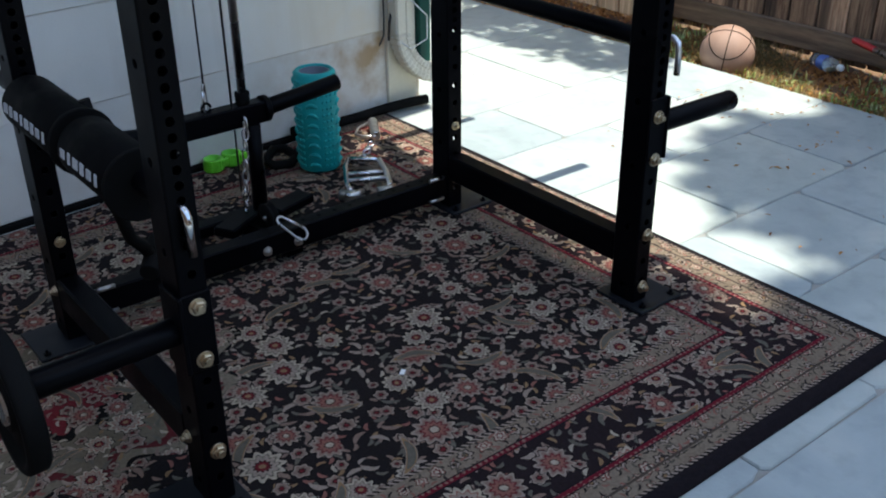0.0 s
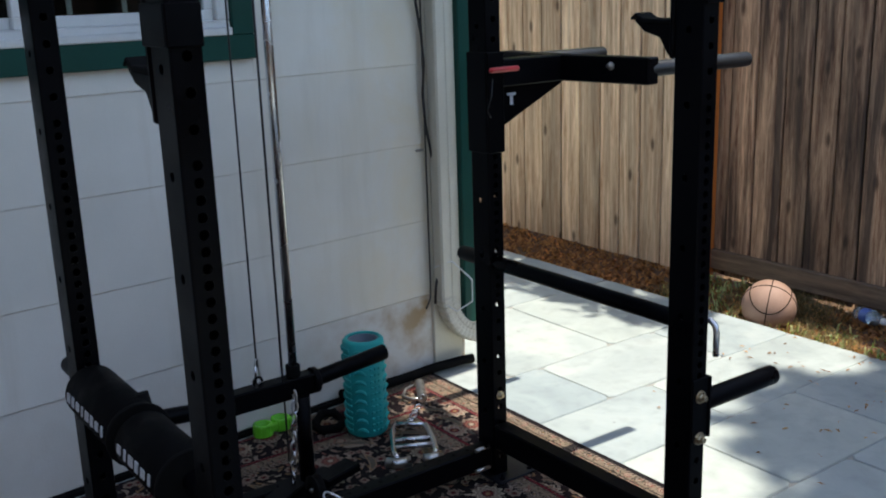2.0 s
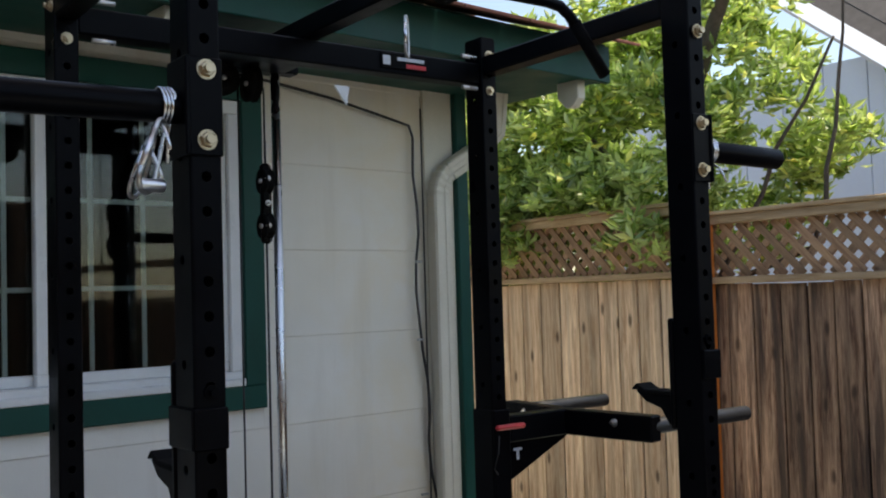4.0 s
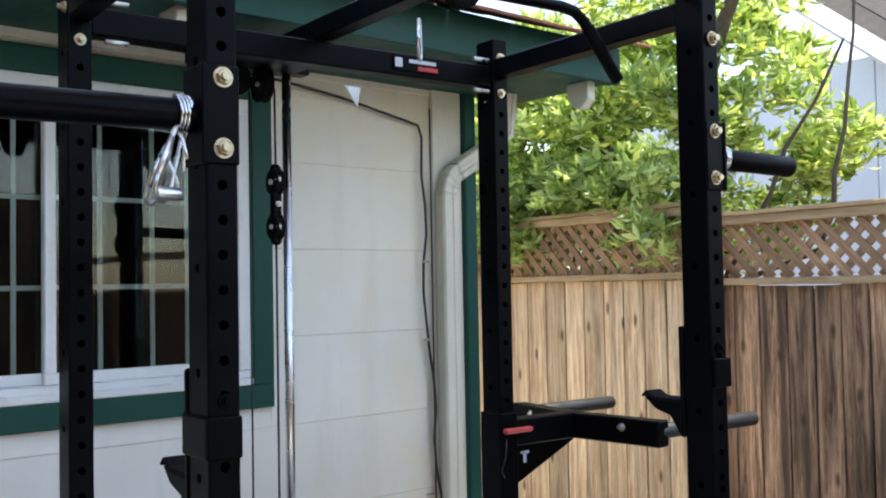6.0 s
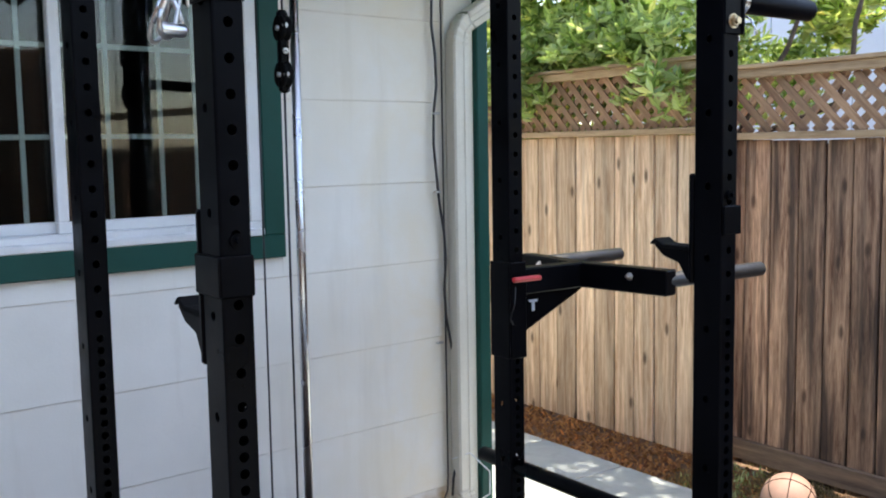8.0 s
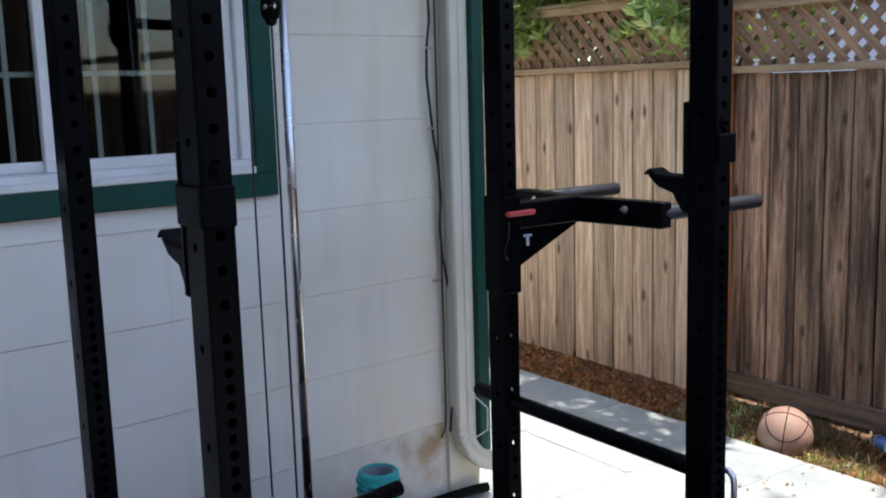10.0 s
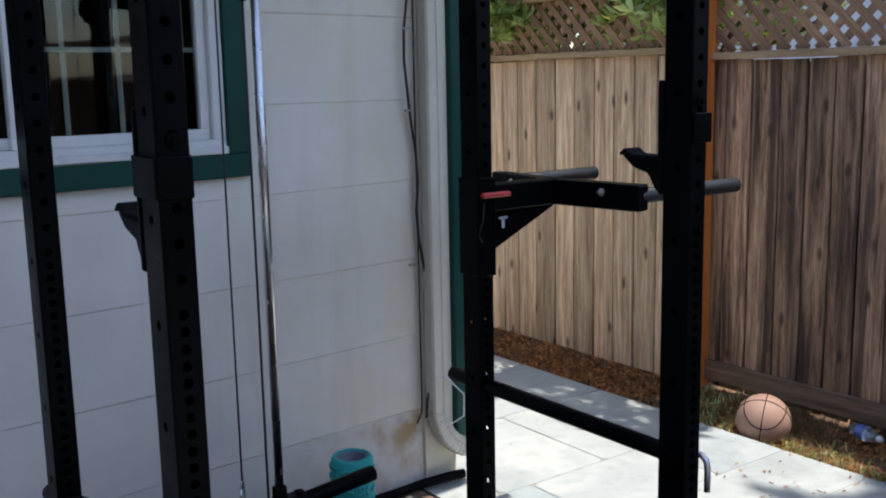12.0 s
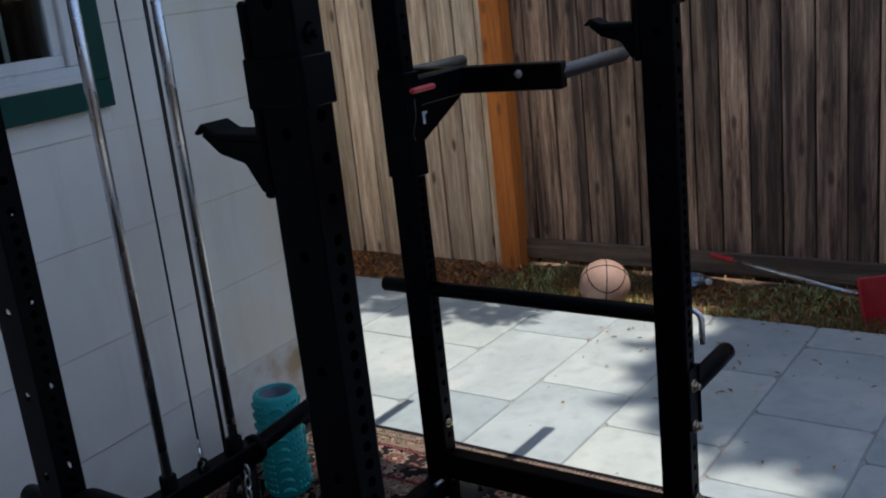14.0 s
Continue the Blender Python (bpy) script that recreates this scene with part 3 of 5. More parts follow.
def window():
    """Sliding window: green casing, white frame, two sashes with grilles between the panes."""
    x0, x1, z0, z1 = WIN
    y = WALL_Y
    w = thing("window_1", "white vinyl sliding window with grilles and green casing", "window", kind="structure")
    t = 0.074
    bm = box(((x0 + x1) / 2, y - 0.012, z0 - t / 2), (x1 - x0 + 2 * t, 0.03, t), 0.003)
    box(((x0 + x1) / 2, y - 0.012, z1 + t / 2), (x1 - x0 + 2 * t, 0.03, t), 0.003, None, bm)
    for xx in (x0 - t / 2, x1 + t / 2):
        box((xx, y - 0.012, (z0 + z1) / 2), (t, 0.03, z1 - z0), 0.003, None, bm)
    part("casing", bm, M_green, w, "dark green painted casing")
    bm = None
    f = 0.045
    for c, s in ((((x0 + x1) / 2, z0 + f / 2), (x1 - x0, f)), (((x0 + x1) / 2, z1 - f / 2), (x1 - x0, f)), ((x0 + f / 2, (z0 + z1) / 2), (f, z1 - z0 - 2 * f)), ((x1 - f / 2, (z0 + z1) / 2), (f, z1 - z0 - 2 * f))):
        bm = box((c[0], y + 0.03, c[1]), (s[0], 0.09, s[1]), 0.004, None, bm)
    part("window_frame", bm, M_vinyl, w)
    part("window_sill", box(((x0 + x1) / 2, y - 0.006, z0 + 0.012), (x1 - x0 - 0.004, 0.05, 0.024), 0.004), M_vinyl, w)
    mid = -1.012
    for sx0, sx1, dy, bars in ((x0 + f, mid + 0.02, 0.045, (-1.585, -1.335, -1.10)), (mid - 0.02, x1 - f, 0.015, (-0.870, -0.712, -0.600))):
        sash = thing("sash", "", "")
        sash.parent = w
        g = 0.032
        bm = None
        zc, zh = (z0 + z1) / 2, z1 - z0 - 2 * f
        for c, s in ((((sx0 + sx1) / 2, z0 + f + g / 2), (sx1 - sx0, g)), (((sx0 + sx1) / 2, z1 - f - g / 2), (sx1 - sx0, g)), ((sx0 + g / 2, zc), (g, zh - 2 * g)), ((sx1 - g / 2, zc), (g, zh - 2 * g))):
            bm = box((c[0], y + dy, c[1]), (s[0], 0.028, s[1]), 0.003, None, bm)
        part("sash_frame", bm, M_vinyl, sash)
        for xb in bars:
            part("grille_bar", box((xb, y + dy + 0.006, zc), (0.014, 0.006, zh - 2 * g), 0.001), M_vinyl, sash)
        for zb in (1.615, 1.867):
            part("grille_bar", box(((sx0 + sx1) / 2, y + dy + 0.006, zb), (sx1 - sx0 - 2 * g, 0.0045, 0.014), 0.001), M_vinyl, sash)
        p = part("pane", box(((sx0 + sx1) / 2, y + dy - 0.002, zc), (sx1 - sx0 - 2 * g + 0.006, 0.004, zh - 2 * g + 0.006), 0), M_glass, sash)
        p.visible_shadow = False
    # room behind the panes, its dimness painted as near-black walls
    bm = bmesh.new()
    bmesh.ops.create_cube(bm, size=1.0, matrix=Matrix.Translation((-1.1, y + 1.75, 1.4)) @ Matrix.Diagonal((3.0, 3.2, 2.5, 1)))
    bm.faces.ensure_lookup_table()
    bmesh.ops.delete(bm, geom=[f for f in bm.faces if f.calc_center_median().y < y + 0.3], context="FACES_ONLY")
    tagged(part("room_interior", bm, M_dark), "room behind the window, its dimness painted near-black", "wall", kind="structure")


window()


def eave():
    """Open eave: green fascia, sloping deck, rafter tails and shingles."""
    x0, x1, y0 = -6.0, 0.82, 0.30
    tagged(part("fascia", box(((x0 + x1) / 2, y0, 2.376), (x1 - x0, 0.024, 0.132), 0.003), M_green), "dark green fascia board of the eave", "trim", kind="structure")
    tilt = Matrix.Rotation(math.atan(0.36), 4, "X")
    tagged(part("soffit", box(((x0 + x1) / 2, y0 + 0.265, 2.330), (x1 - x0 - 0.002, 0.50, 0.018), 0.002), M_green), "dark green boards under the eave", "ceiling", kind="structure")
    deck = part("roof_deck", box(((x0 + x1) / 2, y0 + 0.95, 2.440 + 0.95 * 0.36), (x1 - x0, 2.0, 0.02), 0, tilt), M_green)
    tagged(deck, "green painted roof boards over the eave", "roof", kind="structure")
    tagged(part("barge_board", box((x1 - 0.012, y0 + 0.93, 2.37 + 0.93 * 0.36), (0.024, 1.95, 0.13), 0.003, tilt), M_green), "green barge board on the gable edge", "trim", kind="structure")
    roof = thing("house_roof", "red-brown asphalt shingles on the house roof", "roof", kind="structure")
    mesh = None
    for row in range(9):
        for k in range(24):
            xx = x1 + 0.02 - 0.28 * k - (0.14 if row % 2 else 0)
            c = (xx - 0.14, y0 - 0.02 + row * 0.21, 2.467 + row * 0.21 * 0.36)
            if mesh is None:
                ob = part("shingle", box((0, 0, 0), (0.275, 0.25, 0.010), 0.002, tilt), M_redroof, roof)
                mesh = ob.data
            else:
                ob = new("shingle", mesh)
                ob.parent = roof
            ob.location = c
    for xr in (0.70, -0.87):
        bm = prism([(0, 0.03), (0.03, 0.0), (0.06, 0.0), (0.10, 0.04), (0.10, 0.095), (0, 0.095)], 0.04, axes((xr, y0 + 0.04, 2.225), (0, 1, 0), (0, 0, 1)), None, 0.003)
        tagged(part("rafter_tail", bm, M_cream), "cream painted rafter tail under the eave", "rafter", "rafter tails", kind="structure")


eave()


def downspout():
    """Ribbed drain pipe with an offset at the top and a curved shoe at the foot."""
    d = thing("downspout", "cream painted corrugated downspout with curved elbows", "downspout")
    x, y = 0.396, WALL_Y - 0.045

    def run(points, twist=False):
        bm = bmesh.new()
        rings = []
        for k, p in enumerate(points):
            a, c = Vector(points[max(k - 1, 0)]), Vector(points[min(k + 1, len(points) - 1)])
            t = (c - a).normalized()
            side = Vector((0, 1, 0))
            up = t.cross(side).normalized()
            s = 1.0 if k % 2 or len(points) < 5 else 0.86
            loop = []
            for u, v in ((-.036, -.020), (-.030, -.028), (-.012, -.028), (-.008, -.024), (.008, -.024), (.012, -.028), (.030, -.028), (.036, -.020), (.036, .020), (.030, .028), (-.030, .028), (-.036, .020)):
                loop.append(bm.verts.new(Vector(p) + up * u * s + side * v * s))
            rings.append(loop)
        for r, q in zip(rings, rings[1:]):
            for i in range(12):
                bm.faces.new((r[i], r[(i + 1) % 12], q[(i + 1) % 12], q[i]))
        bmesh.ops.recalc_face_normals(bm, faces=bm.faces[:])
        return bm

    part("pipe", run([(x, y, 0.30), (x, y, 1.93)]), M_cream, d)
    top = [(x + 0.11 * (1 - math.cos(a)), y, 1.93 + 0.11 * math.sin(a)) for a in np.linspace(0, 1.0, 9)]
    part("upper_elbow", run(top), M_cream, d, "pleated upper elbow")
    p = Vector(top[-1])
    part("offset_pipe", run([p, p + Vector((0.13, -0.03, 0.085)), p + Vector((0.19, -0.06, 0.15)), p + Vector((0.205, -0.07, 0.33))]), M_cream, d)
    low = [(x + 0.15 * (1 - math.cos(a)), y - 0.02 * a, 0.30 - 0.17 * math.sin(a)) for a in np.linspace(0, 1.5, 27)]
    part("shoe", run(low), M_cream, d, "pleated outlet elbow")


downspout()


def wall_cables():
    c = thing("wall_cable", "black cable stapled down the house wall to the ground", "cable")
    y = WALL_Y - 0.022
    pts = [(-0.62, y - 0.03, 2.29), (-0.3, y, 2.275), (-0.05, y, 2.245), (0.22, y, 2.195), (0.285, y, 2.182), (0.302, y, 2.14)]
    pts += [(0.298 + 0.012 * math.sin(k * 1.1) + 0.0016 * k * k * 0.35, y - 0.004 * (k % 3), 2.0 - 0.105 * k) for k in range(16)]
    pts += [(0.375, y - 0.01, 0.40), (0.35, y - 0.02, 0.34), (0.345, y - 0.02, 0.28)]
    part("cord", sweep(pts, 0.005, 8), M_cable, c)
    pts = [(0.345, y + 0.004, 2.25 - 0.1 * k) for k in range(20)] + [(0.33, y - 0.01, 0.30), (0.30, y - 0.02, 0.27)]
    part("cord", sweep(pts, 0.0035, 6), M_cable, c)
    part("cord", sweep([(0.345, y - 0.02, 0.42), (0.40, y - 0.06, 0.44), (0.47, y - 0.09, 0.36), (0.46, y - 0.1, 0.28), (0.40, y - 0.08, 0.25), (0.36, y - 0.02, 0.29)], 0.003, 6), M_vinyl, c, "thin white wire loop")
    for z in (1.69, 1.41, 0.86):
        part("staple", box((0.31, y - 0.004, z), (0.03, 0.012, 0.008), 0.002), M_zinc, c)


wall_cables()
tagged(part("drain_hose", sweep([(-0.1, 0.77, 0.05), (0.05, 0.775, 0.03), (0.2, 0.775, 0.025), (0.33, 0.77, 0.028), (0.45, 0.75, 0.03), (0.5, 0.74, 0.028)], 0.018, 12), M_rubber), "dirty black drain hose along the wall's foot", "hose")


# ---- fence ----
FENCE_L, FENCE_R, POST_Y = 2.15, 2.235, 0.974


def lattice(parent, x, y0, y1, z0, z1):
    """Two crossed layers of thin laths, clipped to the panel."""
    h = z1 - z0
    for layer, sign in ((0, 1), (1, -1)):
        k = y0 - h
        while k < y1 + h:
            a, b = (k, z0), (k + h, z1)
            if sign < 0:
                a, b = (k + h, z0), (k, z1)
            pts = []
            for t in np.linspace(0, 1, 41):
                yy, zz = a[0] + (b[0] - a[0]) * t, a[1] + (b[1] - a[1]) * t
                if y0 <= yy <= y1:
                    pts.append((yy, zz))
            if len(pts) > 4:
                p, q = Vector((x + layer * 0.009, *pts[0])), Vector((x + layer * 0.009, *pts[-1]))
                m = axes((p + q) / 2, q - p, (1, 0, 0))
                part("lath", box((0, 0, 0), ((q - p).length, 0.008, 0.036), 0), M_lath, parent).matrix_local = m
            k += 0.098


def fence(name, x, y0, y1, boards, label, kick, top, rail, edges):
    f = thing(name, label, "fence", kind="structure")
    rs = random.Random(7 if kick else 3)
    lines = list(edges)
    while lines[-1] < y1:
        lines.append(lines[-1] + rs.choice((0.13, 0.14, 0.14, 0.15)))
    while lines[0] > y0:
        lines.insert(0, lines[0] - rs.choice((0.13, 0.14, 0.14, 0.15)))
    lines = [y0] + [v for v in lines if y0 + 0.03 < v < y1 - 0.03] + [y1]
    made = {}
    for a, b in zip(lines, lines[1:]):
        key = round(b - a, 3)
        if key not in made:
            made[key] = ob = part("board", box((0, 0, 0), (0.019, b - a - 0.009, rail), 0.003), boards, f)
        else:
            ob = new("board", made[key].data)
            ob.parent = f
        ob.location = (x + 0.01 + rs.uniform(0, 0.007), (a + b) / 2, rail / 2 - 0.02 + rs.uniform(-0.004, 0.004))
        ob.rotation_euler = (rs.uniform(-0.003, 0.003), 0, rs.uniform(-0.025, 0.025))
    part("rail", box((x - 0.012, (y0 + y1) / 2, rail), (0.05, y1 - y0, 0.034), 0.004), M_rail, f)
    part("rail", box((x - 0.006, (y0 + y1) / 2, top - 0.022), (0.06, y1 - y0, 0.044), 0.004), M_rail, f)
    part("cap", box((x + 0.005, (y0 + y1) / 2, top + 0.01), (0.11, y1 - y0, 0.02), 0.004), M_rail, f)
    # added dark sheet, stops light through the board gaps so they read dark
    part("backing", box((x + 0.0305, (y0 + y1) / 2, 0.775), (0.006, y1 - y0 - 0.01, rail - 0.03), 0), M_bark, f)
    part("back_rail", box((x + 0.055, (y0 + y1) / 2, 0.4), (0.04, y1 - y0, 0.09), 0.004), M_kick, f)
    if kick:
        part("kick_board", box((x - 0.014, (y0 + y1) / 2, 0.062), (0.03, y1 - y0, 0.10), 0.004), M_kick, f)
    lattice(f, x, max(y0, -1.6), min(y1, 4.2), rail + 0.017, top - 0.044)
    return f


def fence_post(y, label):
    p = thing("fence_post", label, "post", "fence posts")
    part("shaft", box((2.182, y + 0.073, 0.93), (0.10, 0.114, 2.02), 0.004), M_post, p)
    return p


# ---- trees and distance ----
def leafy(points, material, name, parent, length, width, per, seed):
    """Rosettes of long pointed leaves at the given twig ends."""
    g = np.random.default_rng(seed)
    n = len(points) * per
    base = np.repeat(np.asarray(points), per, axis=0) + g.normal(0, 0.012, (n, 3))
    a = g.uniform(0, 2 * np.pi, n)
    up = g.uniform(-0.35, 0.95, n)
    d = np.stack([np.cos(a) * np.sqrt(1 - np.minimum(up * up, 0.98)), np.sin(a) * np.sqrt(1 - np.minimum(up * up, 0.98)), up], 1)
    s = np.cross(d, g.normal(0, 0.6, (n, 3)) + np.array([0.0, 0.0, 0.7]))
    s /= np.linalg.norm(s, axis=1, keepdims=True) + 1e-9
    l = (length * g.uniform(0.6, 1.25, n))[:, None]
    w = (width * g.uniform(0.7, 1.2, n))[:, None]
    nrm = np.cross(d, s)
    v = np.stack([base, base + d * l * 0.55 + s * w + nrm * l * 0.06, base + d * l - nrm * l * 0.10, base + d * l * 0.55 - s * w + nrm * l * 0.06], 1).reshape(-1, 3)
    i = np.arange(n) * 4
    f = np.stack([i, i + 1, i + 2, i + 3], 1)
    return loose(name, v.tolist(), f.tolist(), material, parent)


def tree(label, foot, limbs, clumps, length, width, per, seed, material, keep=None, name="tree"):
    """Tapered trunk with limbs, and a crown of leaf rosettes round limb clumps."""
    t = thing(name, label, "tree", at=(0, 0, 0))
    g = np.random.default_rng(seed)
    for k, pts in enumerate(limbs):
        r0 = 0.05 if k == 0 else 0.018
        path = [Vector(p) for p in pts]
        fine = []
        for a, b in zip(path, path[1:]):
            for u in (0, 0.33, 0.66):
                fine.append(a.lerp(b, u) + Vector(g.normal(0, 0.02, 3)))
        fine.append(path[-1])
        part("trunk" if k == 0 else "limb", sweep(fine, [r0 * (1 - 0.75 * j / len(fine)) for j in range(len(fine))], 9), M_bark, t)
    pts = []
    for (c, r, n) in clumps:
        q = g.normal(0, 1, (n, 3))
        q /= np.linalg.norm(q, axis=1, keepdims=True)
        q *= np.cbrt(g.uniform(0.12, 1, n))[:, None]
        pts.append(np.asarray(c) + q * np.asarray(r))
    pts = np.concatenate(pts)
    if keep is not None:
        pts = pts[keep(pts)]
    ob = leafy(pts, material, "crown", t, length, width, per, seed + 1)
    return t


def garden_tree():
    g = np.random.default_rng(21)
    clumps = []
    for k in range(360):
        y = g.uniform(0.2, 4.4)
        z = g.uniform(1.5, 3.2)
        x = g.uniform(2.45, 3.35) - (0.4 if y > 1.2 and z > 2.2 and g.uniform() < 0.45 else 0.0)
        low = 2.42 - 0.95 * min(1, max(0, (y - 0.55) / 0.9))
        if z < low + g.uniform(-0.1, 0.12) or (y < 0.72 + (x - 2.5) * 0.62 and z > 2.42 + (x - 2.5) * 0.2 + g.uniform(-0.08, 0.12)) or g.uniform() < 0.2:
            continue
        clumps.append(((x, y, z), (0.18, 0.19, 0.13), 17))
    for k in range(22):
        clumps.append(((g.uniform(2.0, 2.3), g.uniform(1.2, 2.8), g.uniform(1.8, 2.2)), (0.15, 0.17, 0.12), 18))
    for k in range(44):
        x, y = g.uniform(1.2, 2.0), g.uniform(0.5, 2.0)
        if x > 1.28 + (1.2 - y) * 0.39:
            clumps.append(((x + 0.54, y - 0.74, 3.5 + g.uniform(-0.1, 0.2)), (0.16, 0.16, 0.10), 15))
    limbs = [[(2.65, 1.5, 2.4), (2.45, 1.0, 3.2), (2.1, 0.4, 3.55)], [(2.75, 1.7, -0.1), (2.7, 1.6, 1.2), (2.65, 1.5, 2.2), (2.6, 1.4, 3.2)], [(2.7, 1.6, 1.2), (2.5, 0.9, 2.0), (2.4, 0.4, 2.7)], [(2.65, 1.5, 1.9), (2.7, 2.4, 2.6), (2.8, 3.0, 3.0)],
             [(2.68, 1.6, 1.5), (2.5, 0.6, 1.75), (2.45, 0.45, 2.3), (2.42, 0.35, 3.0)], [(2.9, 0.2, 0), (2.75, 0.05, 1.9), (2.7, -0.1, 2.8)]]
    tree("broadleaf evergreen tree with glossy yellow-green leaves behind the fence", (2.75, 1.7), limbs, clumps, 0.10, 0.0170, 10, 5, M_leaf, lambda p: (p[:, 0] > 1.85) & ((p[:, 0] > 2.28) | (p[:, 2] > 1.7)))


def shade_tree():
    """Tree behind the camera whose crown shades the rack."""
    g = np.random.default_rng(9)
    clumps = []
    for x in np.arange(-3.0, 0.2, 0.36):
        for y in np.arange(-2.2, 0.35, 0.36):
            z = 8.6 + g.uniform(-0.5, 0.5)
            fx = min(x + g.uniform(-0.12, 0.12), 0.07 - 0.27 + 0.06 * math.sin(y * 5))
            clumps.append(((fx + 0.155 * z, y + g.uniform(-0.1, 0.1) - 0.211 * z, z), (0.30, 0.32, 0.30), 40))
    for k in range(270):
        x, y, z = g.uniform(0.05, 2.2), g.uniform(-3.0, -0.1), 8.6 + g.uniform(-0.4, 0.4)
        if (x < 0.80 and y > -1.12 + 0.06 * math.sin(x * 7)) or y > -0.40 + (x - 0.9) * 0.22 + 0.06 * math.sin(x * 9) or g.uniform() < 0.12:
            continue
        clumps.append(((x + 0.155 * z, y - 0.211 * z, z), (0.25, 0.25, 0.30), 14))
    limbs = [[(-3.4, -5.0, -0.1), (-3.3, -4.8, 2.5), (-2.4, -4.2, 5.4), (-1.2, -3.2, 7.9)], [(-2.4, -4.2, 5.4), (-0.2, -3.6, 7.6), (0.8, -3.2, 8.6)], [(-2.4, -4.2, 5.2), (-1.9, -2.9, 7.4), (-1.2, -2.2, 8.5)], [(-0.8, -3.8, 7.2), (1.4, -3.8, 8.2), (2.8, -3.2, 8.7)]]
    tree("large shade tree with a dense dark green crown", (-3.4, -5.0), limbs, clumps, 0.19, 0.055, 7, 15, M_leaf_far)


def neighbour():
    """House behind the fence: pale blue boards and a grey shingle roof."""
    h = thing("neighbour_house", "pale blue neighbouring house with a grey shingle roof", "house", kind="structure")
    for k in range(24):
        part("siding_board", box((6.2, 5.6 - k * 0.42, 1.7), (0.03, 0.412, 3.6), 0.004), M_blue, h)
    part("wall", box((7.6, 0.6, 1.7), (2.76, 10.2, 3.6), 0), M_blue, h)
    # steep roof edge sloping down towards the yard
    c, n, v = Vector((6.0, 3.0, 4.15)), Vector((0, -0.786, -0.618)), Vector((0.6, -0.62, 0.5)).normalized()
    part("barge_board", box((0, 0, 0), (3.2, 0.16, 0.05), 0.004), M_blue, h).matrix_local = axes(c - v * 0.10, n, v)
    for row in range(9):
        part("shingle_course", box((0, 0, 0), (3.2, 0.22, 0.02), 0.003), M_shingle, h).matrix_local = axes(c + v * (0.09 + row * 0.19) + Vector((-0.008, 0, 0)) * (row % 2), n, v)


fence_l = fence("fence_left", FENCE_L, POST_Y + 0.134, 5.6, M_fence_new, "pale cedar board fence with a lattice top", False, 1.975, 1.632, (1.152, 1.284, 1.437, 1.577, 1.724, 1.882, 2.034, 2.192, 2.353, 2.489))
fence_r = fence("fence_right", FENCE_R, -6.2, POST_Y + 0.08, M_fence_old, "dark weathered board fence with lattice top and kick board", True, 1.915, 1.598, (-0.70, -0.58, -0.45, -0.31, -0.17, -0.04, 0.081, 0.224, 0.36, 0.494, 0.634, 0.785, 0.93))
fence_post(POST_Y, "orange-brown redwood fence post between two panels")
garden_tree()
shade_tree()
neighbour()


def closing():
    # out of view: closes the yard, height set to darken the window's reflection
    tagged(part("wall_south", box((-2.0, -6.4, 1.3), (8.4, 0.1, 2.6), 0.01), M_fence_old), "unseen plain wall added behind the yard to darken window reflections", "wall", kind="structure")
    # out of view: added close and tall to cut sky light from the left
    tagged(part("wall_west", box((-3.6, -2.99, 1.4), (0.1, 6.82, 2.8), 0.01), M_fence_old), "unseen plain wall added beside the yard to block sky light", "wall", kind="structure")


closing()


# ---- rug ----
def rug():
    bm = bmesh.new()
    nx, ny = 90, 60
    for j in range(ny + 1):
        for i in range(nx + 1):
            x, y = RUG_X0 + (RUG_X1 - RUG_X0) * i / nx, RUG_Y0 + (RUG_Y1 - RUG_Y0) * j / ny
            wave = 0.006 * noise.noise((x * 1.3, y * 1.3, 5))
            inx = 0.006 * noise.noise((y * 2, 1, 0)) if i == nx else 0
            iny = 0.006 * noise.noise((x * 2, 4, 0)) if j in (0, ny) else 0
            y = min(y, 0.772 + (x - 0.36) * 0.0875)
            bm.verts.new((x + inx, y + iny, 0.010 + max(0, wave) * 0.5))
    bm.verts.ensure_lookup_table()
    for j in range(ny):
        for i in range(nx):
            a = j * (nx + 1) + i
            bm.faces.new((bm.verts[a], bm.verts[a + 1], bm.verts[a + nx + 2], bm.verts[a + nx + 1])).smooth = True
    rim = [e for e in bm.edges if e.is_boundary]
    g = bmesh.ops.extrude_edge_only(bm, edges=rim)
    for v in g["geom"]:
        if isinstance(v, bmesh.types.BMVert):
            v.co.z = 0.001
    bmesh.ops.recalc_face_normals(bm, faces=bm.faces[:])
    return tagged(part("rug", bm, M_carpet), "dark floral woven rug with beige and red borders on the patio", "rug")


rug()

# ---- power rack ----
WX, DY, TOP, UX, UY = -1.14, -0.72, 2.275, 0.0508, 0.0762
FRONT = [1.179 + 0.0525 * k for k in range(20)] + [1.179 - 0.02625 * k for k in range(1, 25)] + [0.549 - 0.0525 * k for k in range(1, 10)]
SIDE = [1.16 + 0.1575 * k for k in range(-7, 7)]


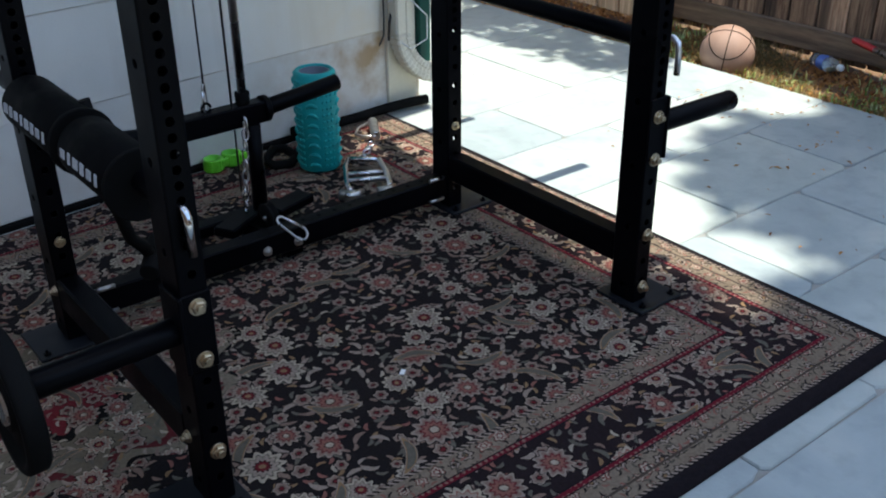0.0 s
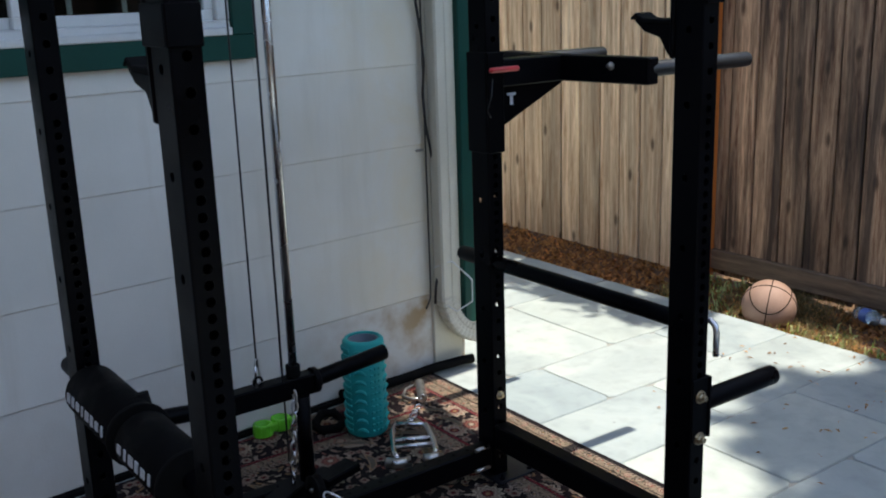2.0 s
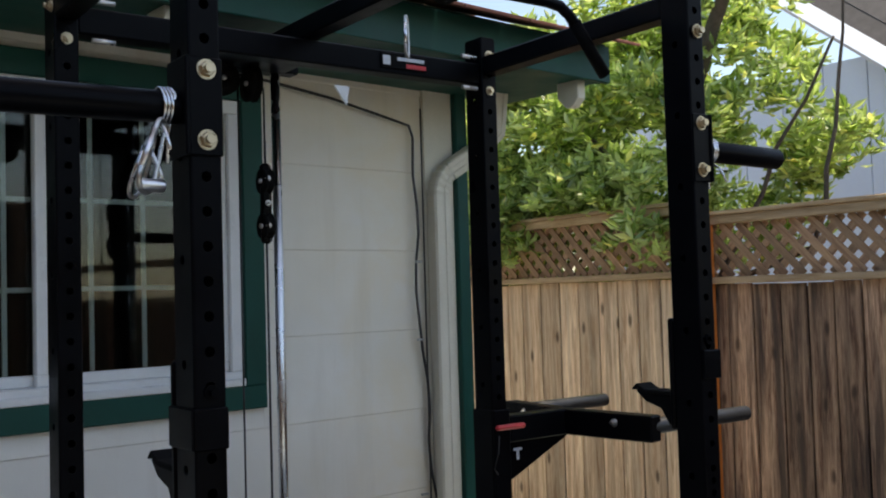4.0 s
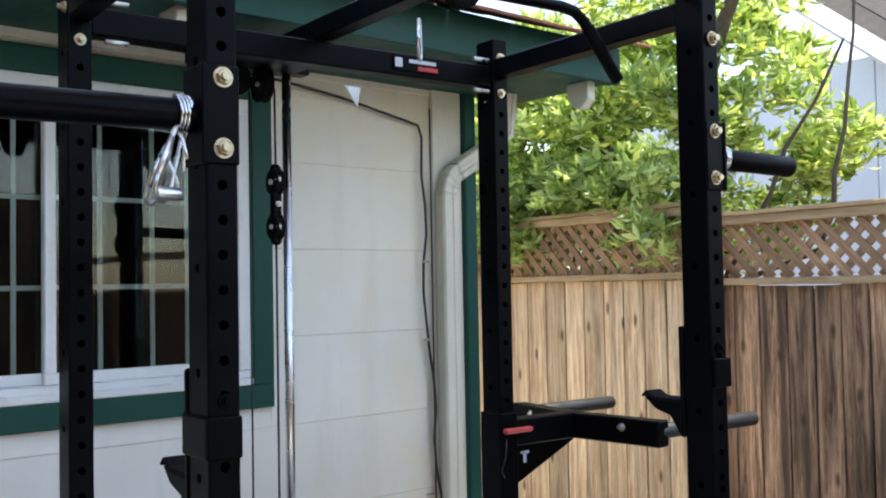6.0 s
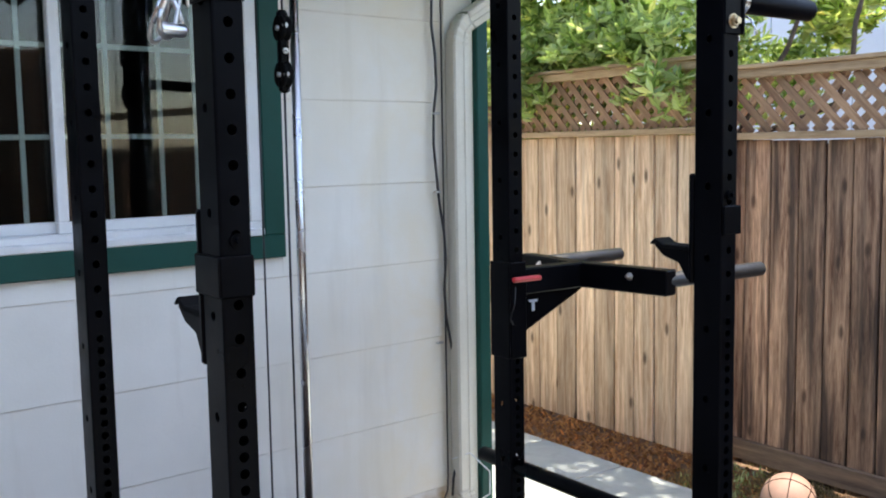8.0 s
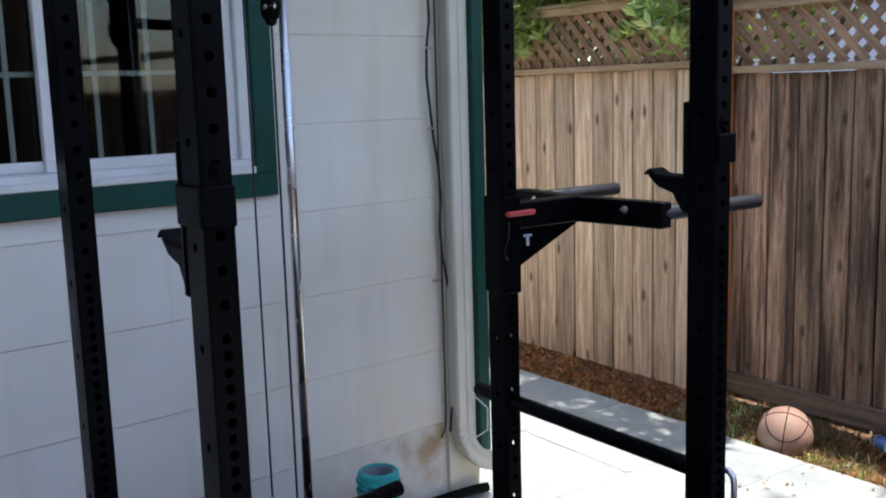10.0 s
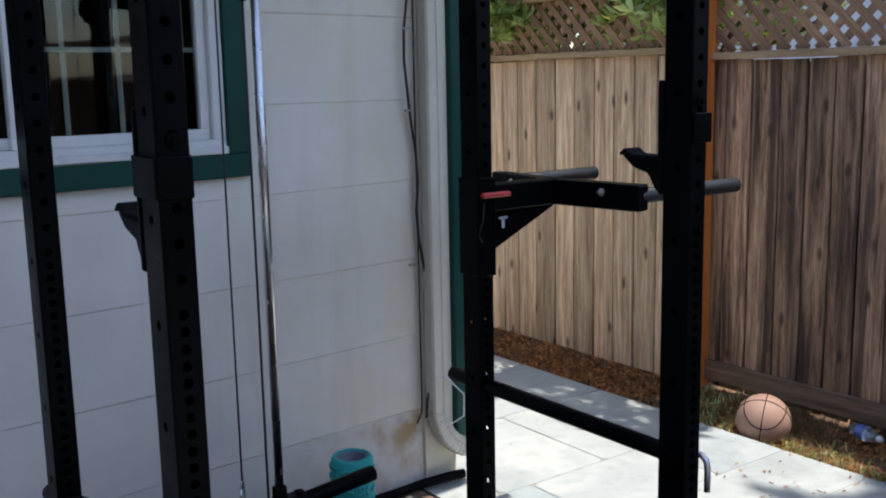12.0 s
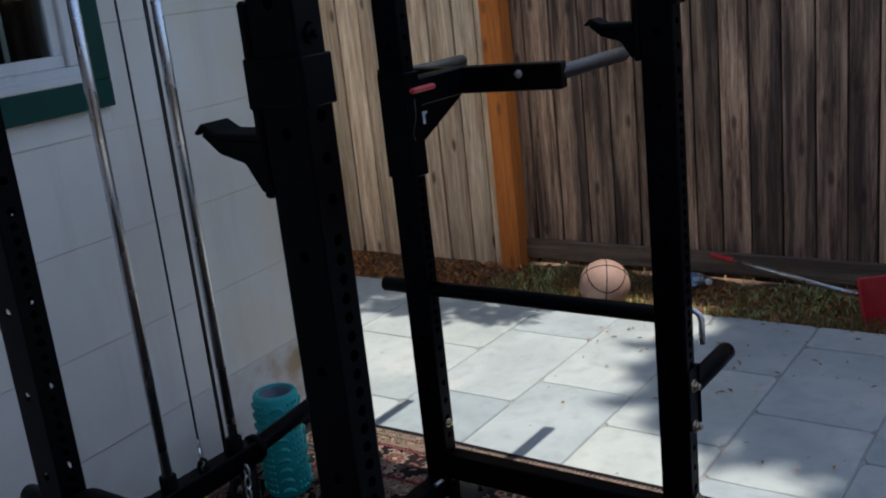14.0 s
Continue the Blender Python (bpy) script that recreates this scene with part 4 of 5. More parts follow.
def holed_face(bm, w, holes, r, z0, z1, m, wall=0.003):
    """Strip of width w with round holes that go through the tube's wall."""
    zs = sorted(holes)
    cuts = [z0] + [(a + b) / 2 for a, b in zip(zs, zs[1:])] + [z1]

    def v(x, z, d=0.0):
        return bm.verts.new(m @ Vector((x, z, d)))

    for z, lo, hi in zip(zs, cuts, cuts[1:]):
        lo2, hi2 = max(lo, z - 0.024), min(hi, z + 0.024)
        if lo2 > lo + 1e-6:
            bm.faces.new((v(-w / 2, lo), v(w / 2, lo), v(w / 2, lo2), v(-w / 2, lo2)))
        if hi2 < hi - 1e-6:
            bm.faces.new((v(-w / 2, hi2), v(w / 2, hi2), v(w / 2, hi), v(-w / 2, hi)))
        rim = [(w / 2, z), (w / 2, hi2), (0, hi2), (-w / 2, hi2), (-w / 2, z), (-w / 2, lo2), (0, lo2), (w / 2, lo2)]
        rad = min(r, (hi2 - lo2) / 2 - 0.0012)
        circ = [(math.cos(k * math.pi / 4) * rad, z + math.sin(k * math.pi / 4) * rad) for k in range(8)]
        o, c, d = [v(*p) for p in rim], [v(*p) for p in circ], [v(*p, -wall) for p in circ]
        for k in range(8):
            j = (k + 1) % 8
            bm.faces.new((o[k], o[j], c[j], c[k]))
            bm.faces.new((c[k], c[j], d[j], d[k]))


def upright(parent, x, y):
    bm = bmesh.new()
    z0, z1 = 0.006, TOP
    e = 0.004
    for m, w, h in ((axes((x, y - UY / 2, 0), (1, 0, 0), (0, 0, 1)), UX - 2 * e, FRONT), (axes((x, y + UY / 2, 0), (-1, 0, 0), (0, 0, 1)), UX - 2 * e, FRONT),
                    (axes((x - UX / 2, y, 0), (0, -1, 0), (0, 0, 1)), UY - 2 * e, SIDE), (axes((x + UX / 2, y, 0), (0, 1, 0), (0, 0, 1)), UY - 2 * e, SIDE)):
        holed_face(bm, w, h, 0.0085, z0, z1, m)
    # rounded corners and the plastic cap
    for sx, sy in ((-1, -1), (1, -1), (1, 1), (-1, 1)):
        a = [(sx * (UX / 2 - e), sy * UY / 2), (sx * (UX / 2 - e * 0.3), sy * (UY / 2 - e * 0.3)), (sx * UX / 2, sy * (UY / 2 - e))]
        lo = [bm.verts.new((x + p, y + q, z0)) for p, q in a]
        hi = [bm.verts.new((x + p, y + q, z1)) for p, q in a]
        for k in range(2):
            bm.faces.new((lo[k], lo[k + 1], hi[k + 1], hi[k]))
    bmesh.ops.remove_doubles(bm, verts=bm.verts[:], dist=0.0004)
    bmesh.ops.recalc_face_normals(bm, faces=bm.faces[:])
    up = part("upright", bm, M_steel, parent)
    part("cap", box((x, y, TOP + 0.002), (UX - 0.004, UY - 0.004, 0.008), 0.002), M_rubber, up)
    part("base_plate", box((x + (0.03 if x > -0.5 else -0.03), y - 0.01, 0.016), (0.15, 0.15, 0.008), 0.002), M_plate, up)
    for bx in (0.085, -0.02):
        bolt(up, (x + (bx if x > -0.5 else -bx), y - 0.065, 0.020), (0, 0, 1), 0.007, M_steel, 0.004)
    return up


def power_rack():
    r = thing("power_rack", "black powder-coated steel power rack standing on the rug", "power rack")
    for x, y in ((0, 0), (0, DY), (WX, DY), (WX, 0)):
        upright(r, x, y)
    inner = -DY - UY
    for x in (0, WX):
        part("side_beam", box((x, DY / 2, 0.145), (UX, inner, UY), 0.004), M_steel, r)
        part("side_beam", box((x, DY / 2, 2.198), (UX, inner, UX), 0.004), M_steel, r)
        for y, s in ((-0.02, 1), (DY + 0.02, -1)):
            for z in (0.145, 2.2):
                bolt(r, (x + (0.026 if x > -0.5 else -0.026), y, z), (1 if x > -0.5 else -1, 0, 0), 0.010, M_brass, 0.009)
    part("rear_beam", box((WX / 2, -0.005, 0.080), (-WX - UX, UX, 0.066), 0.004), M_steel, r)
    part("rear_beam", box((WX / 2, -0.005, 2.176), (-WX - UX, UX, 0.060), 0.004), M_steel, r)
    for x in (-0.05, WX + 0.05):
        for z in (0.06, 0.125, 2.13, 2.215):
            part("screw", rod((x, -0.045, z), (x + (-0.05 if x > -0.5 else 0.05), -0.045, z), 0.006, 10), M_zinc, r)
    for x in (-0.535, -0.628):
        bolt(r, (x, -0.032, 0.072), (0, -1, 0), 0.010, M_zinc, 0.008)
    for k in range(9):
        part("hole_rim", rod((-0.1 - 0.05 * k, -0.005, 0.1125), (-0.1 - 0.05 * k, -0.005, 0.1136), 0.006, 8), M_rubber, r)
    part("front_bar", rod((WX, DY + 0.02, 2.245), (0, DY + 0.02, 2.245), 0.016, 14), M_steel, r)
    # maker's plate on the rear top beam
    plate = part("name_plate", box((-0.28, -0.034, 2.179), (0.145, 0.003, 0.040), 0.001), M_rubber, r, "black name plate with pale and red marks")
    part("logo_bar", box((-0.337, -0.0365, 2.179), (0.022, 0.002, 0.024), 0), M_print, plate)
    part("logo_bar", box((-0.262, -0.0365, 2.185), (0.085, 0.002, 0.009), 0), M_print, plate)
    part("logo_bar", box((-0.245, -0.0365, 2.168), (0.062, 0.002, 0.011), 0), M_red, plate)
    for x, zs in ((0.0, (0.06, 0.202, 0.396, 0.499, 1.824, 1.926, 2.129)), (WX, (0.138, 0.334, 0.438, 1.811, 1.918))):
        for z in zs:
            bolt(r, (x, DY - UY / 2 - 0.004, z), (0, -1, 0), 0.0125, M_brass, 0.010)
    for z in (0.105, 0.27, 2.13, 2.23):
        bolt(r, (0.0, -UY / 2, z), (0, -1, 0), 0.010, M_brass, 0.007)
        bolt(r, (WX, -UY / 2, z), (0, -1, 0), 0.010, M_brass, 0.007)
    return r


power_rack()


def plate_peg(x, y, z, way, length, label):
    p = thing("plate_peg", label, "storage peg", "weight storage pegs")
    s = 1 if way > 0 else -1
    part("mount_plate", box((x + s * (UX / 2 + 0.005), y - 0.01, z), (0.008, 0.075, 0.15), 0.002), M_steel, p)
    part("front_flange", box((x + s * 0.004, y - UY / 2 - 0.002, z), (UX + 0.01, 0.006, 0.15), 0.002), M_steel, p)
    part("tube", rod((x + s * UX / 2, y - 0.012, z), (x + s * (UX / 2 + length), y - 0.012, z - 0.004), 0.0245, 22, None, 0.006), M_steel, p)
    return p


plate_peg(0.0, DY, 0.468, 1, 0.285, "short black weight storage peg low on the rack")
plate_peg(0.0, DY, 1.872, 1, 0.285, "short black weight storage peg high on the rack")
plate_peg(WX, DY, 0.388, -1, 0.285, "black weight storage peg holding a plate")
plate_peg(WX, DY, 1.862, -1, 0.34, "high black weight storage peg with a clip hanging")


def ring_collar(x, y, z):
    c = thing("spring_collar", "chrome coil spring collar on a storage peg", "collar")
    pts = [(x + 0.0055 * k / 12, y + 0.028 * math.cos(k * 0.5236), z + 0.028 * math.sin(k * 0.5236)) for k in range(42)]
    part("coil", sweep(pts, 0.0026, 7), M_chrome, c)
    part("grip", sweep([pts[0], (x - 0.004, y - 0.045, z - 0.045), (x - 0.003, y - 0.06, z - 0.075)], 0.0026, 7), M_chrome, c)
    part("grip", sweep([pts[-1], (x + 0.02, y + 0.01, z - 0.045), (x + 0.015, y + 0.0, z - 0.085)], 0.0026, 7), M_chrome, c)
    return c


ring_collar(-1.205, DY - 0.012, 1.862)
ring_collar(0.045, DY - 0.012, 1.872)


def snap_hook(at, way, length, label):
    """Carabiner: wire loop with a gate."""
    h = thing("carabiner", label, "carabiner", "snap hooks")
    w = Vector(way).normalized()
    s = w.orthogonal().normalized()
    at = Vector(at)
    a, b = length * 0.12, length * 0.20
    pts = [at + s * a * math.cos(t) + w * (a - a * math.sin(t)) for t in np.linspace(0, math.pi, 8)]
    pts += [at + s * b * math.cos(t) + w * (length - b - b * math.sin(t)) for t in np.linspace(math.pi, 2 * math.pi, 10)]
    part("body", sweep(pts, length * 0.035, 8, None, True), M_zinc, h)
    part("gate", rod(pts[0] + (pts[-1] - pts[0]) * 0.1, pts[0] + (pts[-1] - pts[0]) * 0.9, length * 0.045, 8), M_chrome, h)
    return h


snap_hook((-1.203, DY - 0.03, 1.838), (-0.30, -0.1, -0.9), 0.115, "bright steel carabiner hanging from the storage peg")
snap_hook((-1.215, DY - 0.02, 1.815), (-0.25, 0.2, -0.9), 0.095, "bright steel carabiner clipped beside another")


def hand_loop(x, y, z):
    c = thing("cable_handle", "bright chrome stirrup handle hanging from the peg", "handle")
    part("yoke", sweep([(x, y, z), (x - 0.02, y - 0.01, z - 0.025), (x - 0.024, y - 0.012, z - 0.05)], 0.004, 8), M_chrome, c)
    part("yoke", sweep([(x, y, z), (x + 0.016, y + 0.01, z - 0.025), (x + 0.018, y + 0.0, z - 0.05)], 0.004, 8), M_chrome, c)
    part("grip", rod((x - 0.024, y - 0.012, z - 0.05), (x + 0.018, y, z - 0.05), 0.010, 14, None, 0.003), M_chrome, c)


hand_loop(-1.222, DY - 0.03, 1.79)


def weight_plate(x, y, z):
    w = thing("weight_plate", "black cast iron weight plate hung on the low peg", "weight plate")
    m = axes((x, y, z), (0, 1, 0), (0, 0, 1))
    part("disc", lathe([(0.026, -0.014), (0.046, -0.016), (0.048, -0.009), (0.096, -0.008), (0.101, -0.017), (0.114, -0.018), (0.119, -0.013), (0.119, 0.013), (0.114, 0.018), (0.101, 0.017), (0.096, 0.008), (0.048, 0.009), (0.046, 0.016), (0.026, 0.014), (0.026, -0.014)], 48, m), M_rubber, w)
    part("hub", lathe([(0.026, -0.019), (0.034, -0.020), (0.034, 0.020), (0.026, 0.019), (0.026, -0.019)], 32, m), M_zinc, w)


weight_plate(-1.445, DY - 0.012, 0.372)


def j_cup(x, s, drop):
    """Bar hook: sandwich plates round the upright, arm with an upturned lip."""
    j = thing("j_cup", "black steel and plastic bar hook on the rack upright", "bar hook", "bar hooks")
    y = DY + UY / 2
    part("back_plate", box((x, y + 0.008, 1.385), (0.056, 0.014, 0.245), 0.004), M_steel, j)
    for k in (s,):
        part("cheek", box((x + k * (UX / 2 + 0.0035), DY + 0.004, 1.408), (0.006, UY + 0.018, 0.062), 0.002), M_steel, j)
    part("front_lip", box((x + s * 0.003, DY - UY / 2 - 0.005, 1.408), (0.056, 0.007, 0.062), 0.002), M_steel, j)
    m = axes((x - 0.022, y + 0.013, 1.262), (0, 1, 0), (0, 0, 1))
    part("arm", prism([(0, 0.006), (0.010, 0.008), (0.034, 0.044), (0.078, 0.056), (0.108, 0.080), (0.098, 0.087), (0.078, 0.076), (0.0, 0.073)], 0.044, m, None, 0.002), M_steel, j)
    m = axes((x - 0.025, y + 0.013, 1.262), (0, 1, 0), (0, 0, 1))
    part("liner", prism([(0.0, 0.073), (0.080, 0.075), (0.101, 0.088), (0.114, 0.080), (0.118, 0.084), (0.102, 0.097), (0.078, 0.084), (0.0, 0.083)], 0.05, m, None, 0.002), M_rubber, j, "black plastic liner")
    bolt(j, (x, DY - UY / 2 - 0.002, 1.462), (0, -1, 0), 0.009, M_steel, 0.005)
    j.location.z = -drop


j_cup(WX, -1, 0.028)
j_cup(0.0, 1, 0.006)


def safety_bar(x, z, y0, y1):
    b = thing("safety_bar", "black round safety pipe through the rack uprights with a chrome pin", "safety bar", "safety bars")
    part("pipe", rod((x, y0, z), (x, y1, z), 0.021, 20, None, 0.004), M_steel, b)
    s = 0.034 if x > -0.5 else 0.0
    part("pin", sweep([(x + s, DY, z + 0.005), (x + s, DY - 0.038, z + 0.005), (x + s, DY - 0.050, z - 0.004), (x + s, DY - 0.054, z - 0.02), (x + s, DY - 0.054, z - 0.075)], 0.0075, 10), M_chrome, b, "bent chrome hitch pin")


safety_bar(0.0, 0.668, DY - 0.02, 0.125)
safety_bar(WX, 0.612, DY - 0.02, 0.12)


def foam_roll(y0, y1, tilt):
    f = thing("foam_leg_roller", "black foam leg roller with pale printed letters", "foam roller", "foam leg rollers")
    x, z, r = WX - 0.005, 0.605, 0.058
    part("foam", sweep([(x, y0, z), (x, y0 + 0.006, z), (x, y0 + 0.014, z), (x, y1 - 0.014, z), (x, y1 - 0.006, z), (x, y1, z)], [0.03, r - 0.006, r, r, r - 0.006, 0.03], 32), M_foam, f)
    for yy in (y0 - 0.004, y1 + 0.004):
        part("end_disc", rod((x, yy - 0.005, z), (x, yy + 0.005, z), r * (1.12 if yy < y0 else 0.6), 24, None, 0.002), M_rubber, f)
    # unreadable brand print as plain bars round the curve
    n = 8 if tilt else 6
    span = y1 - y0 - 0.05
    for k in range(n):
        yc = y0 + 0.025 + span * (k + 0.5) / n
        a = math.radians(172)
        m = axes((x + math.cos(a) * (r + 0.0005), yc, z + math.sin(a) * (r + 0.0005)), (0, 1, 0), (-math.sin(a), 0, math.cos(a)))
        part("print_bar", box((0, 0, 0), (span / n * (0.30, 0.62, 0.5, 0.7)[k % 4], (0.021, 0.019, 0.021, 0.017)[(k * 3) % 4], 0.002), 0, None), M_print, f).matrix_local = m


foam_roll(-0.345, -0.05, True)
foam_roll(-0.60, -0.365, False)


def hanging_strap():
    s = thing("resistance_strap", "black rubber strap hanging from the safety pipe", "strap")
    pts = [(WX + 0.03, -0.28, 0.66), (WX + 0.045, -0.30, 0.55), (WX + 0.06, -0.28, 0.42), (WX + 0.09, -0.24, 0.33), (WX + 0.13, -0.20, 0.28), (WX + 0.15, -0.18, 0.24)]
    part("band", sweep(pts, 0.014, 10), M_rubber, s)
    part("grip", rod((WX + 0.12, -0.23, 0.23), (WX + 0.19, -0.13, 0.25), 0.022, 14, None, 0.004), M_rubber, s)


hanging_strap()


def dip_station():
    """Two-armed dip attachment on the far upright, with round handles."""
    d = thing("dip_attachment", "black steel dip bar attachment with a red locking pin", "dip bars")
    z = 1.190
    part("sleeve", box((0.0, -UY / 2 - 0.006, 1.115), (UX + 0.006, 0.006, 0.27), 0.002), M_steel, d)
    for k in (-1, 1):
        part("cheek", box((k * (UX / 2 + 0.003), 0.0, 1.115), (0.005, UY + 0.008, 0.27), 0.002), M_steel, d)
    knee = Vector((0.275, 0.0, z))
    part("stem", box((0.165, 0.0, z), (0.272, 0.05, 0.074), 0.004), M_steel, d)
    for s in (-1, 1):
        end = Vector((0.325, s * 0.285, z - 0.002))
        way = end - knee
        part("arm", box((0.004, 0, 0), (way.length + 0.034, 0.072, 0.05), 0.004), M_steel, d).matrix_local = axes((knee + end) / 2, way, (0, 0, 1))
        part("handle", rod(end + Vector((0.0, 0.0, 0.004)), (0.738, s * 0.29, z + 0.002), 0.0215, 24, None, 0.005), M_cable, d, "satin black round handle")
        bolt(d, Vector((0.285, s * 0.19, z + 0.01)), (-1, 0, 0), 0.010, M_zinc, 0.006)
    part("gusset", prism([(0, 0), (0.25, 0), (0.24, -0.008), (0.012, -0.115), (0.0, -0.115)], 0.012, axes((0.032, 0.006, z - 0.037), (1, 0, 0), (0, 0, 1)), None, 0.001), M_steel, d)
    part("mark", box((0.085, -0.0085, z - 0.060), (0.030, 0.002, 0.007), 0), M_print, d)
    part("mark", box((0.085, -0.0085, z - 0.074), (0.009, 0.002, 0.030), 0), M_print, d)
    part("locking_pin", box((0.012, -UY / 2 - 0.03, 1.205), (0.10, 0.018, 0.014), 0.005), M_red, d, "red pin grip")
    part("lanyard", sweep([(-0.03, -0.07, 1.185), (-0.038, -0.075, 1.14), (-0.05, -0.07, 1.10), (-0.03, -0.06, 1.08)], 0.0015, 6), M_cable, d)


dip_station()


# ---- pulley tower ----
TY, R1, R2 = 0.275, -0.500, -0.717


def pulley(parent, c, r, axis):
    m = axes(c, (0, 0, 1) if axis == "x" else (1, 0, 0), (0, 1, 0) if axis == "x" else (0, 0, 1))
    w = part("pulley", lathe([(0.006, -0.012), (r, -0.012), (r, -0.008), (r * 0.82, -0.002), (r * 0.82, 0.002), (r, 0.008), (r, 0.012), (0.006, 0.012), (0.006, -0.012)], 28, m), M_rubber, parent)
    part("axle", lathe([(0.001, -0.018), (0.007, -0.018), (0.007, 0.018), (0.001, 0.018)], 10, m), M_zinc, w)
    return w


def tower():
    t = thing("lat_pulldown_tower", "black lat pulldown tower with chrome guide rods behind the rack", "cable machine")
    for x in (R1, R2):
        part("guide_rod", rod((x, TY, 0.33), (x, TY, 2.19), 0.0125, 18), M_chrome, t)
        part("lower_post", rod((x + (0.012 if x == R1 else -0.03), TY - 0.02, 0.03), (x + (0.012 if x == R1 else -0.03), TY - 0.02, 0.31), 0.022, 16), M_steel, t)
    xm = (R1 + R2) / 2
    part("top_beam", box((xm, TY, 2.21), (0.34, 0.05, 0.05), 0.004), M_steel, t)
    part("top_arm", box((xm + 0.06, -0.12, 2.235), (0.05, 0.96, 0.05), 0.004, Matrix.Rotation(0.0, 4, "X")), M_steel, t)
    part("brace", box((xm, 0.16, 2.19), (0.26, 0.30, 0.008), 0.002), M_steel, t)
    part("base_beam", box((xm + 0.02, TY, 0.030), (0.36, 0.05, 0.036), 0.004), M_steel, t)
    part("base_link", box((-0.545, 0.13, 0.036), (0.055, 0.27, 0.044), 0.004, Matrix.Rotation(0.12, 4, "Z")), M_steel, t)
    for x, y, turn in ((-0.60, 0.185, 0.5), (-0.42, 0.205, 0.28)):
        part("foot_plate", box((x, y, 0.062), (0.14, 0.065, 0.028), 0.004, Matrix.Rotation(turn, 4, "Z")), M_steel, t)
    for c, r, a in (((R1 - 0.085, TY - 0.03, 2.143), 0.048, "x"), ((xm + 0.06, -0.58, 2.20), 0.045, "y"), ((-0.535, 0.12, 0.085), 0.042, "x"), ((R2 + 0.05, TY - 0.03, 2.15), 0.045, "y")):
        pulley(t, c, r, a)
    # trolley with two wheels on the near rod
    part("trolley_plate", box((R1 - 0.05, TY - 0.03, 1.825), (0.032, 0.012, 0.215), 0.008), M_steel, t)
    for z in (1.875, 1.755):
        pulley(t, (R1 - 0.05, TY - 0.03, z + 0.01), 0.034, "x")
    for z in (1.88, 1.815, 1.755):
        bolt(t, (R1 - 0.055, TY - 0.055, z + 0.01), (0, -1, 0), 0.006, M_zinc, 0.005)
    for x, z0, z1, y in ((-0.610, 0.42, 2.14, TY), (-0.545, 0.32, 2.14, TY - 0.02), (-0.534, 0.11, 2.0, TY)):
        part("cable", rod((x, y, z0), (x, y, z1), 0.0028, 8), M_cable, t)
    part("bracket", prism([(0, 0), (0.05, 0), (0.04, -0.06)], 0.004, axes((-0.30, 0.30, 2.18), (1, 0, 0), (0, 0, 1))), M_vinyl, t, "small pale bracket")
    return t


tower()


def carriage():
    c = thing("weight_carriage", "black plate carriage with sleeves resting at the bottom of the rods", "weight carriage")
    z = 0.335
    part("cross_bar", box(((R1 + R2) / 2, TY, z), (0.36, 0.05, 0.06), 0.004), M_steel, c)
    for s, x in ((1, R1 + 0.055), (-1, R2 - 0.055)):
        part("stop_collar", rod((x, TY, z + 0.002), (x + s * 0.018, TY, z + 0.002), 0.038, 22, None, 0.003), M_steel, c)
        part("sleeve", rod((x + s * 0.018, TY, z + 0.004), (x + s * 0.255, TY, z + 0.028), 0.0235, 22, None, 0.005), M_steel, c)
    for x in (R1, R2):
        part("bushing", rod((x, TY, z + 0.03), (x, TY, z + 0.065), 0.021, 18, None, 0.003), M_rubber, c)
    part("eyelet", sweep([(-0.610 + 0.013 * math.cos(a), TY, z + 0.042 + 0.013 * math.sin(a)) for a in np.linspace(0, 6.0, 14)], 0.004, 8), M_steel, c)


carriage()
snap_hook((-0.610, TY, 0.445), (0.0, 0.0, -1.0), 0.085, "steel carabiner joining the cable to the carriage")
snap_hook((-0.60, -0.05, 0.165), (0.5, -0.30, -0.48), 0.092, "bright steel carabiner hanging from the low pulley")


def chain():
    c = thing("chain", "short bright steel chain hanging from the cable", "chain")
    for k in range(9):
        z = 0.335 - k * 0.030
        pts = []
        for a in np.linspace(0, 2 * math.pi, 12, endpoint=False):
            u, w = 0.009 * math.cos(a), 0.018 * math.sin(a)
            pts.append((-0.535 + (u if k % 2 else 0) - 0.003 * k, TY - 0.07 + (0 if k % 2 else u), z + w))
        part("link", sweep(pts, 0.0028, 6, None, True), M_chrome, c)


chain()


def lat_bar():
    """Pulldown bar with bent ends, hung from the high pulley."""
    b = thing("lat_bar", "black lat pulldown bar with bent ends hanging high", "lat bar")
    y, z = -0.50, 2.235
    part("bar", sweep([(-0.70, y, z - 0.015), (-0.53, y, z - 0.005), (-0.18, y + 0.02, z + 0.005), (-0.14, y + 0.02, z), (-0.11, y + 0.02, z - 0.018), (0.008, y + 0.03, z - 0.142)], 0.0135, 14), M_steel, b)
    part("grip", sweep([(-0.095, y + 0.021, z - 0.032), (0.010, y + 0.03, z - 0.144)], 0.0155, 14), M_foam, b)


lat_bar()
snap_hook((-0.385, -0.20, 2.245), (0.0, 0.0, -1.0), 0.10, "thin chrome hook hanging below the pulley arm")


